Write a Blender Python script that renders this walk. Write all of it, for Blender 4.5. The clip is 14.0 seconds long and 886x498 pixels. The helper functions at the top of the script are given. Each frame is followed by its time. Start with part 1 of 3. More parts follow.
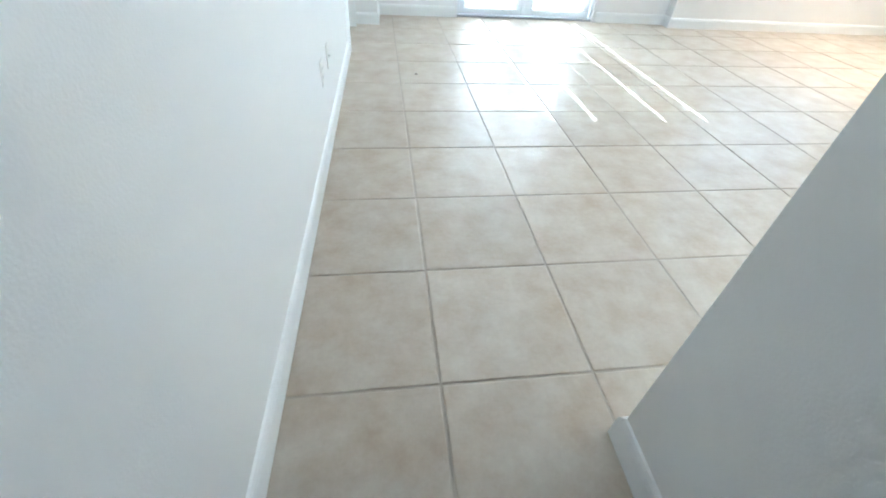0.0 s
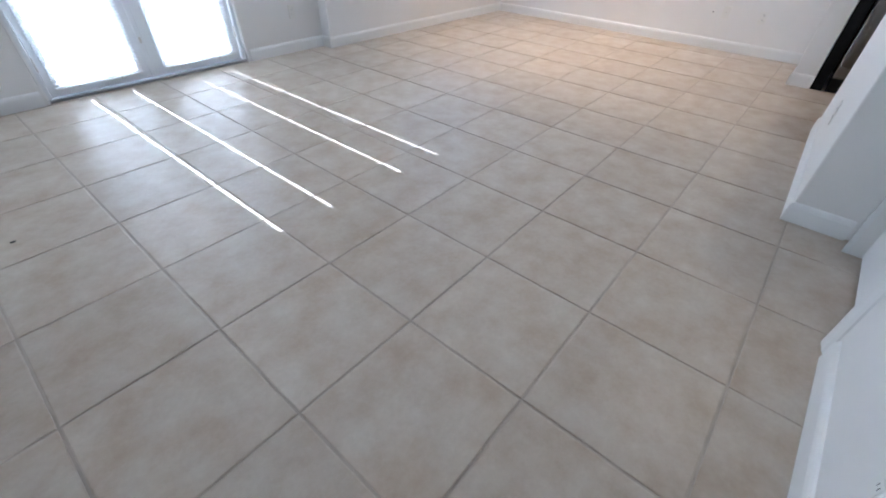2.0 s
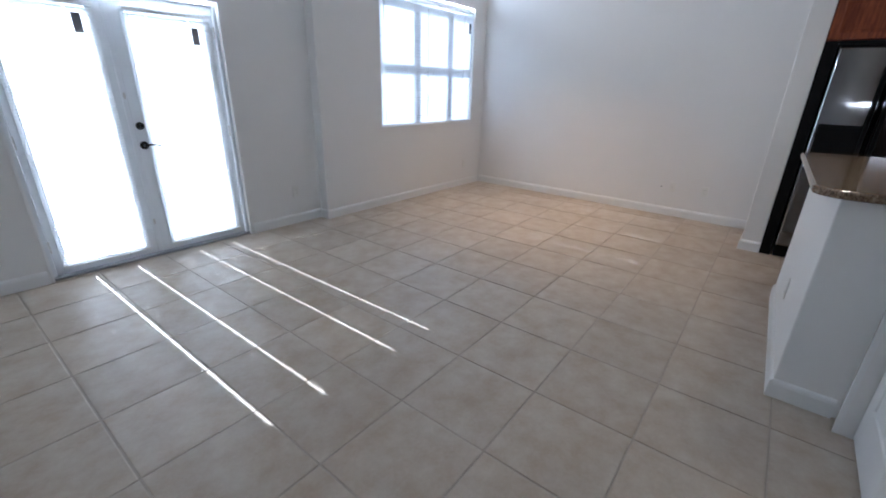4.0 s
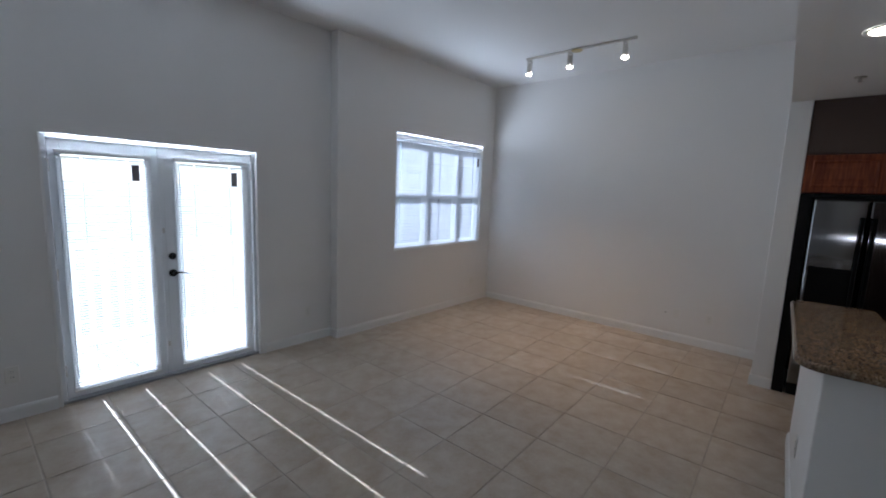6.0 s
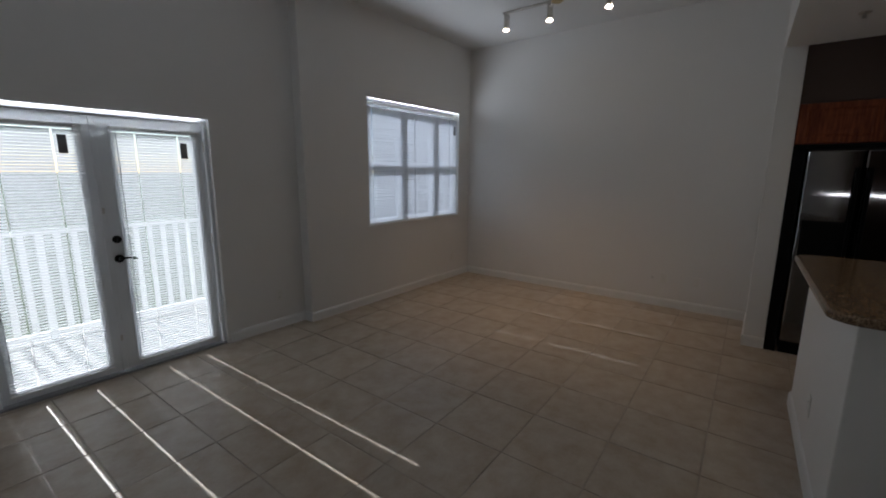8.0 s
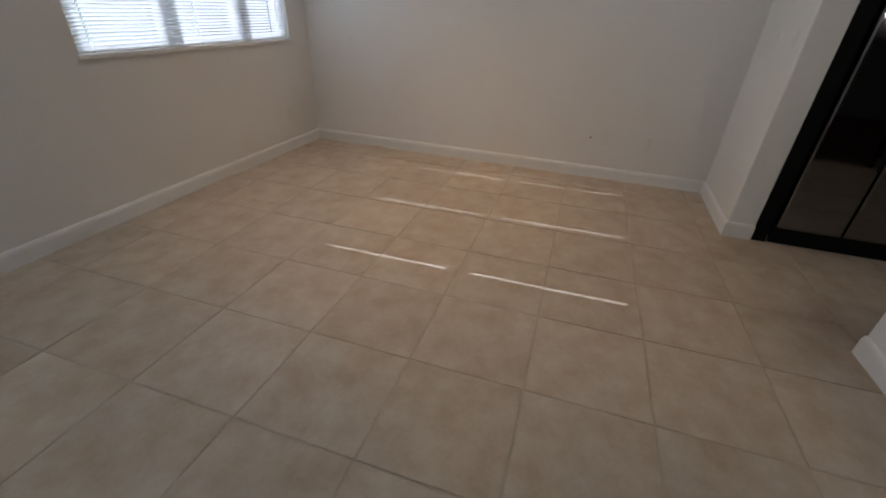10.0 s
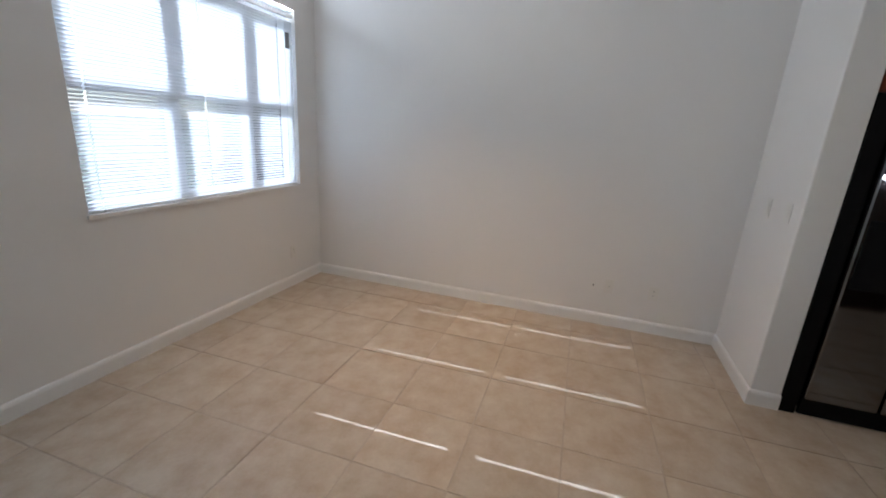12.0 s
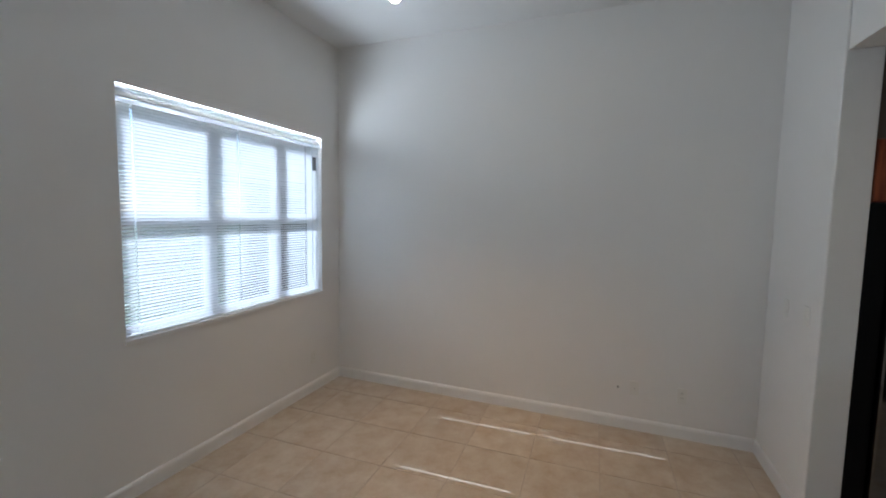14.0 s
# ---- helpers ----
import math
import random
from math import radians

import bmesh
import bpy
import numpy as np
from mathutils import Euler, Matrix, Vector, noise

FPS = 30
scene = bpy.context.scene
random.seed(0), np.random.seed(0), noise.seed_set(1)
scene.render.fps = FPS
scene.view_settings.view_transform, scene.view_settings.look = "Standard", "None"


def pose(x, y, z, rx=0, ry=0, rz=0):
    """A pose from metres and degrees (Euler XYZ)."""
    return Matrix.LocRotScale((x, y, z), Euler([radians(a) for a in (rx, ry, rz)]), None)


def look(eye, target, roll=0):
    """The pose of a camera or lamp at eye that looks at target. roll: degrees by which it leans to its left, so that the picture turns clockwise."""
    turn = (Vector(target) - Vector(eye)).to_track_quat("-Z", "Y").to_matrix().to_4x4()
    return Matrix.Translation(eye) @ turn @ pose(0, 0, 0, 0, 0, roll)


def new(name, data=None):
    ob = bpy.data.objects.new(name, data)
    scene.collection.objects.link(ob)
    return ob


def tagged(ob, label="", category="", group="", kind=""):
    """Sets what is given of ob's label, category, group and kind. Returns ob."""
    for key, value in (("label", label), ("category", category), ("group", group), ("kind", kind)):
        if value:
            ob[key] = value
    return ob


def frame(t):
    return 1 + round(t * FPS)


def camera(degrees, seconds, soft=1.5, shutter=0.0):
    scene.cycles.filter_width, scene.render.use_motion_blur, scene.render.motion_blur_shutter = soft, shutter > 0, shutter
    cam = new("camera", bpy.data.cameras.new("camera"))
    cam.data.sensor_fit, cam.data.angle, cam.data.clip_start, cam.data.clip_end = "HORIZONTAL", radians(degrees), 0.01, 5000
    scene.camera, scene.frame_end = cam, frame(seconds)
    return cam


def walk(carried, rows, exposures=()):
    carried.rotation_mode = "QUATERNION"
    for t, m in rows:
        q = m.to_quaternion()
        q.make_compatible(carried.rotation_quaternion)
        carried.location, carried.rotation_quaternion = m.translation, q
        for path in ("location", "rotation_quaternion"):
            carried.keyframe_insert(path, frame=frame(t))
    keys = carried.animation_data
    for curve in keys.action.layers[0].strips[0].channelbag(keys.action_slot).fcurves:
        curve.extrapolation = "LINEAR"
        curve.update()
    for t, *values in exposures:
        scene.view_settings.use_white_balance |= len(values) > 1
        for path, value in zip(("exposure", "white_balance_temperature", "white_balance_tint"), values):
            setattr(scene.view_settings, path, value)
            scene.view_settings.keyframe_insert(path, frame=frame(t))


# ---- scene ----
cam = camera(93.7, 14.0, soft=1.9)
PATH = [
    (0, (-0.589, -0.638, 1.098), (-0.362, 0.837, -0.234), 4.3),
    (0.5, (-0.563, -0.218, 1.067), (-0.168, 1.16, -0.327), -4.1),
    (1, (-0.366, 0.015, 1.061), (0.364, 1.18, -0.391), -2.5),
    (1.5, (-0.26, 0.143, 1.11), (0.779, 1.166, -0.258), 1.6),
    (2, (-0.224, 0.223, 1.16), (0.94, 1.228, -0.118), 1.5),
    (2.5, (-0.198, 0.272, 1.23), (1.071, 1.294, 0.07), 2.1),
    (3, (-0.195, 0.295, 1.304), (1.147, 1.364, 0.276), 2.2),
    (3.5, (-0.196, 0.307, 1.379), (1.217, 1.403, 0.484), 2.4),
    (3.7, (-0.213, 0.299, 1.39), (1.217, 1.428, 0.566), 1.9),
    (6, (-0.238, 0.193, 1.715), (1.255, 1.496, 1.444), 2.2),
    (6.5, (-0.251, 0.172, 1.775), (1.224, 1.515, 1.63), 1.9),
    (7, (-0.252, 0.147, 1.801), (1.22, 1.5, 1.762), 2.0),
    (7.5, (-0.246, 0.212, 1.753), (1.287, 1.491, 1.637), 1.6),
    (8, (-0.057, 0.408, 1.591), (1.499, 1.611, 1.227), 0.2),
    (8.2, (0.112, 0.53, 1.514), (1.695, 1.679, 1.098), 1.2),
    (10.3, (1.748, 1.494, 1.264), (3.386, 2.003, 0.235), 2.6),
    (10.5, (1.792, 1.512, 1.306), (3.446, 2.035, 0.311), 2.1),
    (11, (1.844, 1.546, 1.383), (3.571, 2.099, 0.54), 2.5),
    (11.5, (1.85, 1.555, 1.468), (3.645, 2.12, 0.791), 3.6),
    (12, (1.835, 1.56, 1.517), (3.66, 2.172, 0.973), 3.4),
    (12.5, (1.814, 1.562, 1.565), (3.654, 2.212, 1.129), 2.6),
    (13, (1.805, 1.558, 1.622), (3.656, 2.232, 1.278), 1.7),
    (13.5, (1.792, 1.555, 1.674), (3.648, 2.253, 1.415), 1.2),
    (14, (1.777, 1.555, 1.726), (3.635, 2.276, 1.562), 1.0),
]
walk(cam, [(t, look(eye, target, roll)) for t, eye, target, roll in PATH],
     exposures=[(0, 4.36, 5150, 0), (0.5, 4.03, 5080, 3), (1.0, 3.71, 4980, 8), (1.5, 3.46, 5030, 9), (2.5, 3.08, 5120, 11), (3.5, 2.73, 5170, 11), (6.0, 1.66, 5320, 11), (7.0, 1.18, 5500, 11), (7.5, 0.96, 5550, 11), (8.2, 0.68, 5950, 11), (10.3, 1.96, 5980, 11), (12.0, 2.21, 5650, 10), (13.2, 2.08, 5600, 8), (14.0, 1.86, 5560, 7)])

SKY_STRENGTH, SUN_STRENGTH, BULB_POWER = 0.095, 5.0, 20.0
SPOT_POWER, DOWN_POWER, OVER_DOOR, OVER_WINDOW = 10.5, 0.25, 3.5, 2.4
BLIND_TILT = 45
VINYL_THROUGH = 0.11
TILE_DARK, TILE_LIGHT = (0.435, 0.345, 0.255), (0.56, 0.50, 0.42)
WIN_M1, WIN_M2 = 3.970, 4.625
BAR_X0, BAR_X1, BAR_Y0, BAR_Y1, BAR_R = 2.035, 3.54, -0.205, 0.222, 0.10
REC_X, REC_Y = 2.90, 0.0
PLATE_X, OUT_H = 0.56, (2.82, 0.34)
# ---- light ----
world = bpy.data.worlds.new("sky")
scene.world = world
world.use_nodes = True
wn = world.node_tree
sky = wn.nodes.new("ShaderNodeTexSky")
sky.sky_type = "NISHITA"
sky.sun_disc = False
SUN_EL, SUN_AZ = radians(36.0), radians(-1.95)      # azimuth from +y, towards -x
sky.sun_elevation, sky.sun_rotation = SUN_EL, SUN_AZ
sky.air_density, sky.dust_density = 1.0, 0.4
wn.links.new(sky.outputs[0], wn.nodes["Background"].inputs[0])
wn.nodes["Background"].inputs[1].default_value = SKY_STRENGTH
sun = new("sun", bpy.data.lights.new("sun", "SUN"))
sun.data.energy, sun.data.angle, sun.data.color = SUN_STRENGTH, radians(0.3), (1.0, 0.97, 0.94)
sun_from = Vector((math.sin(SUN_AZ) * math.cos(SUN_EL), math.cos(SUN_AZ) * math.cos(SUN_EL), math.sin(SUN_EL)))
sun.matrix_world = look(sun_from * 30, (0, 0, 0))

# ---- plan ----
XL, XE = -0.918, 5.400            # faces of the hall-side wall and of the end wall
YD, YW, XJ = 4.250, 4.122, 2.460    # faces of the balcony wall, its thicker stretch, and the step between
DX0, DX1, DZ = 0.123, 1.623, 2.022  # balcony door opening
WX0, WX1, WZ0, WZ1 = 3.318, 5.120, 0.960, 2.430
PX, PY0, PY1 = 4.600, 0.275, 0.435  # pier between dining corner and kitchen
HC, HK = 3.365, 2.615               # ceilings: living room, kitchen and hall
YC = -0.195                       # face of the closet wall
HX0, HX1, HY1 = 2.155, 3.54, 0.066  # bar half wall
YB = -3.0                         # rear of the hall and kitchen

# Added strip lamps over the blinds, standing in for sky light, to brighten the room.
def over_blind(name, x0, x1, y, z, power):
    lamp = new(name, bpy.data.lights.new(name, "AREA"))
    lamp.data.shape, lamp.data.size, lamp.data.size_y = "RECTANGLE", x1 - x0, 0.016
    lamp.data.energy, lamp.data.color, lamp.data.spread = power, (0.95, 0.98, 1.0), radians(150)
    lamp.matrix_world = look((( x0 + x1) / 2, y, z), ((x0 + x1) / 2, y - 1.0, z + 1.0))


over_blind("door_fill", DX0 + 0.06, DX1 - 0.06, YD + 0.012, 1.955, OVER_DOOR)
over_blind("window_fill", WX0 + 0.02, WX1 - 0.02, YW + 0.012, WZ1 - 0.022, OVER_WINDOW)

# ---- materials ----
def mat(name, color, rough=0.5, metal=0.0, vary=0.06, scale=6.0, bump=0.0, bump_scale=60.0, coat=0.0, spec=0.5, emit=None, power=0.0):
    m = bpy.data.materials.new(name)
    m.use_nodes = True
    nt = m.node_tree
    b = nt.nodes["Principled BSDF"]
    b.inputs["Roughness"].default_value, b.inputs["Metallic"].default_value = rough, metal
    b.inputs["Coat Weight"].default_value, b.inputs["Specular IOR Level"].default_value = coat, spec
    tc = nt.nodes.new("ShaderNodeTexCoord")
    def nz(sc, det=4.0):
        n = nt.nodes.new("ShaderNodeTexNoise")
        n.inputs["Scale"].default_value, n.inputs["Detail"].default_value = sc, det
        nt.links.new(tc.outputs["Object"], n.inputs["Vector"])
        return n.outputs["Fac"]
    mix = nt.nodes.new("ShaderNodeMix")
    mix.data_type = "RGBA"
    c = Vector(color)
    mix.inputs["A"].default_value = (*(c * (1 - vary)), 1)
    mix.inputs["B"].default_value = (*(c * (1 + vary)), 1)
    nt.links.new(nz(scale), mix.inputs["Factor"])
    nt.links.new(mix.outputs["Result"], b.inputs["Base Color"])
    r = nt.nodes.new("ShaderNodeMapRange")
    r.inputs["To Min"].default_value, r.inputs["To Max"].default_value = max(rough - 0.08, 0.02), min(rough + 0.08, 1)
    nt.links.new(nz(scale * 2.3), r.inputs["Value"])
    nt.links.new(r.outputs["Result"], b.inputs["Roughness"])
    if bump:
        bp = nt.nodes.new("ShaderNodeBump")
        bp.inputs["Strength"].default_value, bp.inputs["Distance"].default_value = bump, 0.002
        nt.links.new(nz(bump_scale), bp.inputs["Height"])
        nt.links.new(bp.outputs["Normal"], b.inputs["Normal"])
    if emit:
        b.inputs["Emission Color"].default_value = (*emit, 1)
        b.inputs["Emission Strength"].default_value = power
    return m


WALL = mat("wall_paint", (0.82, 0.81, 0.79), 0.75, vary=0.015, scale=1.5, bump=0.25, bump_scale=180)
CEIL = mat("ceiling_paint", (0.82, 0.82, 0.81), 0.9, vary=0.015, scale=1.2, bump=0.5, bump_scale=90)
TRIM = mat("trim_paint", (0.83, 0.83, 0.82), 0.35, vary=0.02, scale=4, bump=0.06, bump_scale=40)
DOORP = mat("door_paint", (0.78, 0.80, 0.82), 0.4, vary=0.02, scale=5, bump=0.08, bump_scale=50)
GROUT = mat("grout", (0.45, 0.39, 0.325), 0.95, vary=0.2, scale=9, bump=0.6, bump_scale=200)
BLACKM = mat("black_bronze", (0.02, 0.018, 0.016), 0.35, metal=0.8, vary=0.1, scale=30)
NICKEL = mat("brushed_nickel", (0.62, 0.60, 0.57), 0.32, metal=1.0, vary=0.06, scale=40)
PLATE = mat("outlet_plastic", (0.80, 0.79, 0.75), 0.35, vary=0.01)
DARK = mat("dark_slot", (0.03, 0.03, 0.03), 0.6)
BLACKP = mat("black_plastic", (0.006, 0.006, 0.0065), 0.6, vary=0.1, scale=12, spec=0.08)
TAGM = mat("grey_label_paper", (0.20, 0.20, 0.21), 0.6, vary=0.2, scale=40)
CONC = mat("balcony_concrete", (0.36, 0.345, 0.32), 0.9, vary=0.1, scale=3, bump=0.4, bump_scale=80)
GRASS = mat("ground_grass", (0.06, 0.09, 0.03), 0.95, vary=0.5, scale=0.4, bump=0.5, bump_scale=20)
STUCCO = mat("stucco", (0.70, 0.66, 0.58), 0.95, vary=0.05, scale=3, bump=0.6, bump_scale=60)
RAILP = mat("railing_paint", (0.8, 0.8, 0.79), 0.5, vary=0.03, scale=6)
BULB = mat("lit_lamp_glass", (0.9, 0.85, 0.75), 0.3, emit=(1.0, 0.80, 0.55), power=BULB_POWER)

STRIP = mat("added_glow_strip", (0.9, 0.9, 0.88), 0.4, emit=(1.0, 0.95, 0.88), power=13.0)


def vinyl_material():
    """Thin white vinyl that lets part of the daylight through."""
    m = mat("blind_vinyl", (0.86, 0.87, 0.88), 0.45, vary=0.02, scale=5)
    nt = m.node_tree
    out = next(n for n in nt.nodes if n.type == "OUTPUT_MATERIAL")
    tr = nt.nodes.new("ShaderNodeBsdfTranslucent")
    tr.inputs["Color"].default_value = (0.86, 0.87, 0.88, 1)
    mx = nt.nodes.new("ShaderNodeMixShader")
    mx.inputs[0].default_value = VINYL_THROUGH
    nt.links.new(nt.nodes["Principled BSDF"].outputs[0], mx.inputs[1])
    nt.links.new(tr.outputs[0], mx.inputs[2])
    nt.links.new(mx.outputs[0], out.inputs["Surface"])
    return m


VINYL = vinyl_material()
BARK = mat("palm_bark", (0.18, 0.14, 0.10), 0.95, vary=0.3, scale=14, bump=0.8, bump_scale=40)
LEAF = mat("palm_leaf", (0.05, 0.09, 0.03), 0.6, vary=0.35, scale=8)


def tile_material():
    m = mat("ceramic_tile", (0.50, 0.435, 0.36), 0.36, vary=0.0, spec=0.42, bump=0.10, bump_scale=35)
    nt = m.node_tree
    b = nt.nodes["Principled BSDF"]
    tc = next(n for n in nt.nodes if n.type == "TEX_COORD")
    info = nt.nodes.new("ShaderNodeObjectInfo")
    shift = nt.nodes.new("ShaderNodeVectorMath")
    shift.operation = "MULTIPLY_ADD"
    comb = nt.nodes.new("ShaderNodeCombineXYZ")
    nt.links.new(info.outputs["Random"], comb.inputs[0])
    nt.links.new(info.outputs["Random"], comb.inputs[1])
    nt.links.new(comb.outputs[0], shift.inputs[0])
    shift.inputs[1].default_value = (37.0, 91.0, 0)
    nt.links.new(tc.outputs["Object"], shift.inputs[2])
    def nz(sc, det, rough=0.55):
        n = nt.nodes.new("ShaderNodeTexNoise")
        n.inputs["Scale"].default_value, n.inputs["Detail"].default_value, n.inputs["Roughness"].default_value = sc, det, rough
        nt.links.new(shift.outputs[0], n.inputs["Vector"])
        return n.outputs["Fac"]
    ramp = nt.nodes.new("ShaderNodeValToRGB")
    e = ramp.color_ramp.elements
    e[0].position, e[0].color = 0.32, (*TILE_DARK, 1)
    e[1].position, e[1].color = 0.68, (*TILE_LIGHT, 1)
    nt.links.new(nz(6.5, 6, 0.6), ramp.inputs[0])
    fine = nt.nodes.new("ShaderNodeMix")
    fine.data_type, fine.blend_type = "RGBA", "MULTIPLY"
    fine.inputs["Factor"].default_value = 1.0
    rr = nt.nodes.new("ShaderNodeMapRange")
    rr.inputs["To Min"].default_value, rr.inputs["To Max"].default_value = 0.90, 1.08
    nt.links.new(nz(55, 3, 0.7), rr.inputs["Value"])
    nt.links.new(ramp.outputs[0], fine.inputs["A"])
    nt.links.new(rr.outputs["Result"], fine.inputs["B"])
    whole = nt.nodes.new("ShaderNodeMix")
    whole.data_type, whole.blend_type = "RGBA", "MULTIPLY"
    whole.inputs["Factor"].default_value = 1.0
    r2 = nt.nodes.new("ShaderNodeMapRange")
    r2.inputs["To Min"].default_value, r2.inputs["To Max"].default_value = 0.94, 1.05
    nt.links.new(info.outputs["Random"], r2.inputs["Value"])
    nt.links.new(fine.outputs["Result"], whole.inputs["A"])
    nt.links.new(r2.outputs["Result"], whole.inputs["B"])
    for l in list(b.inputs["Base Color"].links):
        nt.links.remove(l)
    nt.links.new(whole.outputs["Result"], b.inputs["Base Color"])
    return m


TILE = tile_material()


def glass_material(name, tint):
    """Thin glazing: light goes straight through with the tint of the pane, and the surface mirrors by its angle."""
    m = bpy.data.materials.new(name)
    m.use_nodes = True
    nt = m.node_tree
    nt.nodes.remove(nt.nodes["Principled BSDF"])
    out = next(n for n in nt.nodes if n.type == "OUTPUT_MATERIAL")
    clear = nt.nodes.new("ShaderNodeBsdfTransparent")
    clear.inputs["Color"].default_value = (*tint, 1)
    gloss = nt.nodes.new("ShaderNodeBsdfGlossy")
    gloss.inputs["Roughness"].default_value = 0.0
    fres = nt.nodes.new("ShaderNodeFresnel")
    fres.inputs["IOR"].default_value = 1.45
    mx = nt.nodes.new("ShaderNodeMixShader")
    nt.links.new(fres.outputs[0], mx.inputs[0])
    nt.links.new(clear.outputs[0], mx.inputs[1])
    nt.links.new(gloss.outputs[0], mx.inputs[2])
    nt.links.new(mx.outputs[0], out.inputs["Surface"])
    return m


GLASS = glass_material("door_glass", (0.98, 0.99, 0.985))
# Tint added to hold down the brightness of the window blind.
TINTED = glass_material("dimmed_window_glass", (0.78, 0.81, 0.85))


def granite_material():
    m = mat("brown_granite", (0.2, 0.14, 0.09), 0.12, vary=0.0)
    nt = m.node_tree
    b = nt.nodes["Principled BSDF"]
    tc = next(n for n in nt.nodes if n.type == "TEX_COORD")
    n = nt.nodes.new("ShaderNodeTexNoise")
    n.inputs["Scale"].default_value, n.inputs["Detail"].default_value, n.inputs["Roughness"].default_value = 95, 5, 0.7
    nt.links.new(tc.outputs["Object"], n.inputs["Vector"])
    ramp = nt.nodes.new("ShaderNodeValToRGB")
    e = ramp.color_ramp.elements
    e[0].position, e[0].color = 0.34, (0.03, 0.022, 0.017, 1)
    e[1].position, e[1].color = 0.68, (0.34, 0.265, 0.18, 1)
    for p, c in ((0.45, (0.12, 0.075, 0.045, 1)), (0.55, (0.22, 0.15, 0.09, 1))):
        k = e.new(p)
        k.color = c
    nt.links.new(n.outputs["Fac"], ramp.inputs[0])
    for l in list(b.inputs["Base Color"].links):
        nt.links.remove(l)
    nt.links.new(ramp.outputs[0], b.inputs["Base Color"])
    return m


GRANITE = granite_material()


def wood_material():
    m = mat("cherry_wood", (0.16, 0.035, 0.012), 0.5, vary=0.0, spec=0.25)
    nt = m.node_tree
    b = nt.nodes["Principled BSDF"]
    tc = next(n for n in nt.nodes if n.type == "TEX_COORD")
    mp = nt.nodes.new("ShaderNodeMapping")
    mp.inputs["Scale"].default_value = (30, 30, 2.5)
    nt.links.new(tc.outputs["Object"], mp.inputs["Vector"])
    n = nt.nodes.new("ShaderNodeTexNoise")
    n.inputs["Scale"].default_value, n.inputs["Detail"].default_value = 2.0, 5
    nt.links.new(mp.outputs[0], n.inputs["Vector"])
    ramp = nt.nodes.new("ShaderNodeValToRGB")
    e = ramp.color_ramp.elements
    e[0].position, e[0].color = 0.3, (0.10, 0.02, 0.008, 1)
    e[1].position, e[1].color = 0.7, (0.26, 0.065, 0.022, 1)
    nt.links.new(n.outputs["Fac"], ramp.inputs[0])
    for l in list(b.inputs["Base Color"].links):
        nt.links.remove(l)
    nt.links.new(ramp.outputs[0], b.inputs["Base Color"])
    return m


WOOD = wood_material()


def steel_material():
    """Dark stainless steel, brushed upright, so that lamps stretch into level streaks."""
    m = bpy.data.materials.new("brushed_dark_steel")
    m.use_nodes = True
    nt = m.node_tree
    b = nt.nodes["Principled BSDF"]
    b.inputs["Base Color"].default_value = (0.22, 0.22, 0.225, 1)
    b.inputs["Metallic"].default_value, b.inputs["Roughness"].default_value = 1.0, 0.085
    b.inputs["Anisotropic"].default_value = 0.9
    tg = nt.nodes.new("ShaderNodeTangent")
    tg.direction_type, tg.axis = "RADIAL", "Z"
    nt.links.new(tg.outputs[0], b.inputs["Tangent"])
    tc = nt.nodes.new("ShaderNodeTexCoord")
    mp = nt.nodes.new("ShaderNodeMapping")
    mp.inputs["Scale"].default_value = (3, 3, 2)
    nt.links.new(tc.outputs["Object"], mp.inputs["Vector"])
    n = nt.nodes.new("ShaderNodeTexNoise")
    n.inputs["Scale"].default_value, n.inputs["Detail"].default_value = 1.5, 1
    nt.links.new(mp.outputs[0], n.inputs["Vector"])
    bp = nt.nodes.new("ShaderNodeBump")
    bp.inputs["Strength"].default_value, bp.inputs["Distance"].default_value = 0.4, 0.003
    nt.links.new(n.outputs["Fac"], bp.inputs["Height"])
    nt.links.new(bp.outputs["Normal"], b.inputs["Normal"])
    return m


STEEL = steel_material()

# ---- building blocks ----
ORIGIN = {}


def add_box(bm, x0, x1, y0, y1, z0, z1, bevel=0.0, seg=2):
    """Adds one box, in place, with rounded edges if asked."""
    r = bmesh.ops.create_cube(bm, size=1.0)
    vs = r["verts"]
    for v in vs:
        v.co = ((x0 + x1) / 2 + v.co.x * (x1 - x0), (y0 + y1) / 2 + v.co.y * (y1 - y0), (z0 + z1) / 2 + v.co.z * (z1 - z0))
    if bevel:
        es = list({e for v in vs for e in v.link_edges})
        bmesh.ops.bevel(bm, geom=es, offset=bevel, segments=seg, profile=0.5, affect="EDGES")
    return bm


def boxes(*dims, bevel=0.0):
    bm = bmesh.new()
    for d in dims:
        add_box(bm, *d, bevel=bevel)
    return bm


def add_tube(bm, a, b, r0, r1=None, n=16, caps=True):
    """Adds a cylinder or cone from point a to point b."""
    a, b = Vector(a), Vector(b)
    r1 = r0 if r1 is None else r1
    m = Matrix.Translation((a + b) / 2) @ (b - a).to_track_quat("Z", "Y").to_matrix().to_4x4()
    bmesh.ops.create_cone(bm, cap_ends=caps, segments=n, radius1=r0, radius2=r1, depth=(b - a).length, matrix=m)
    return bm


def tube(a, b, r0, r1=None, n=16):
    return add_tube(bmesh.new(), a, b, r0, r1, n)


def skewed(bm, x0, slope):
    """Shears a mesh in plan: the kitchen side of the room is not quite square to the balcony wall."""
    for v in bm.verts:
        v.co.y += slope * (v.co.x - x0)
    return bm


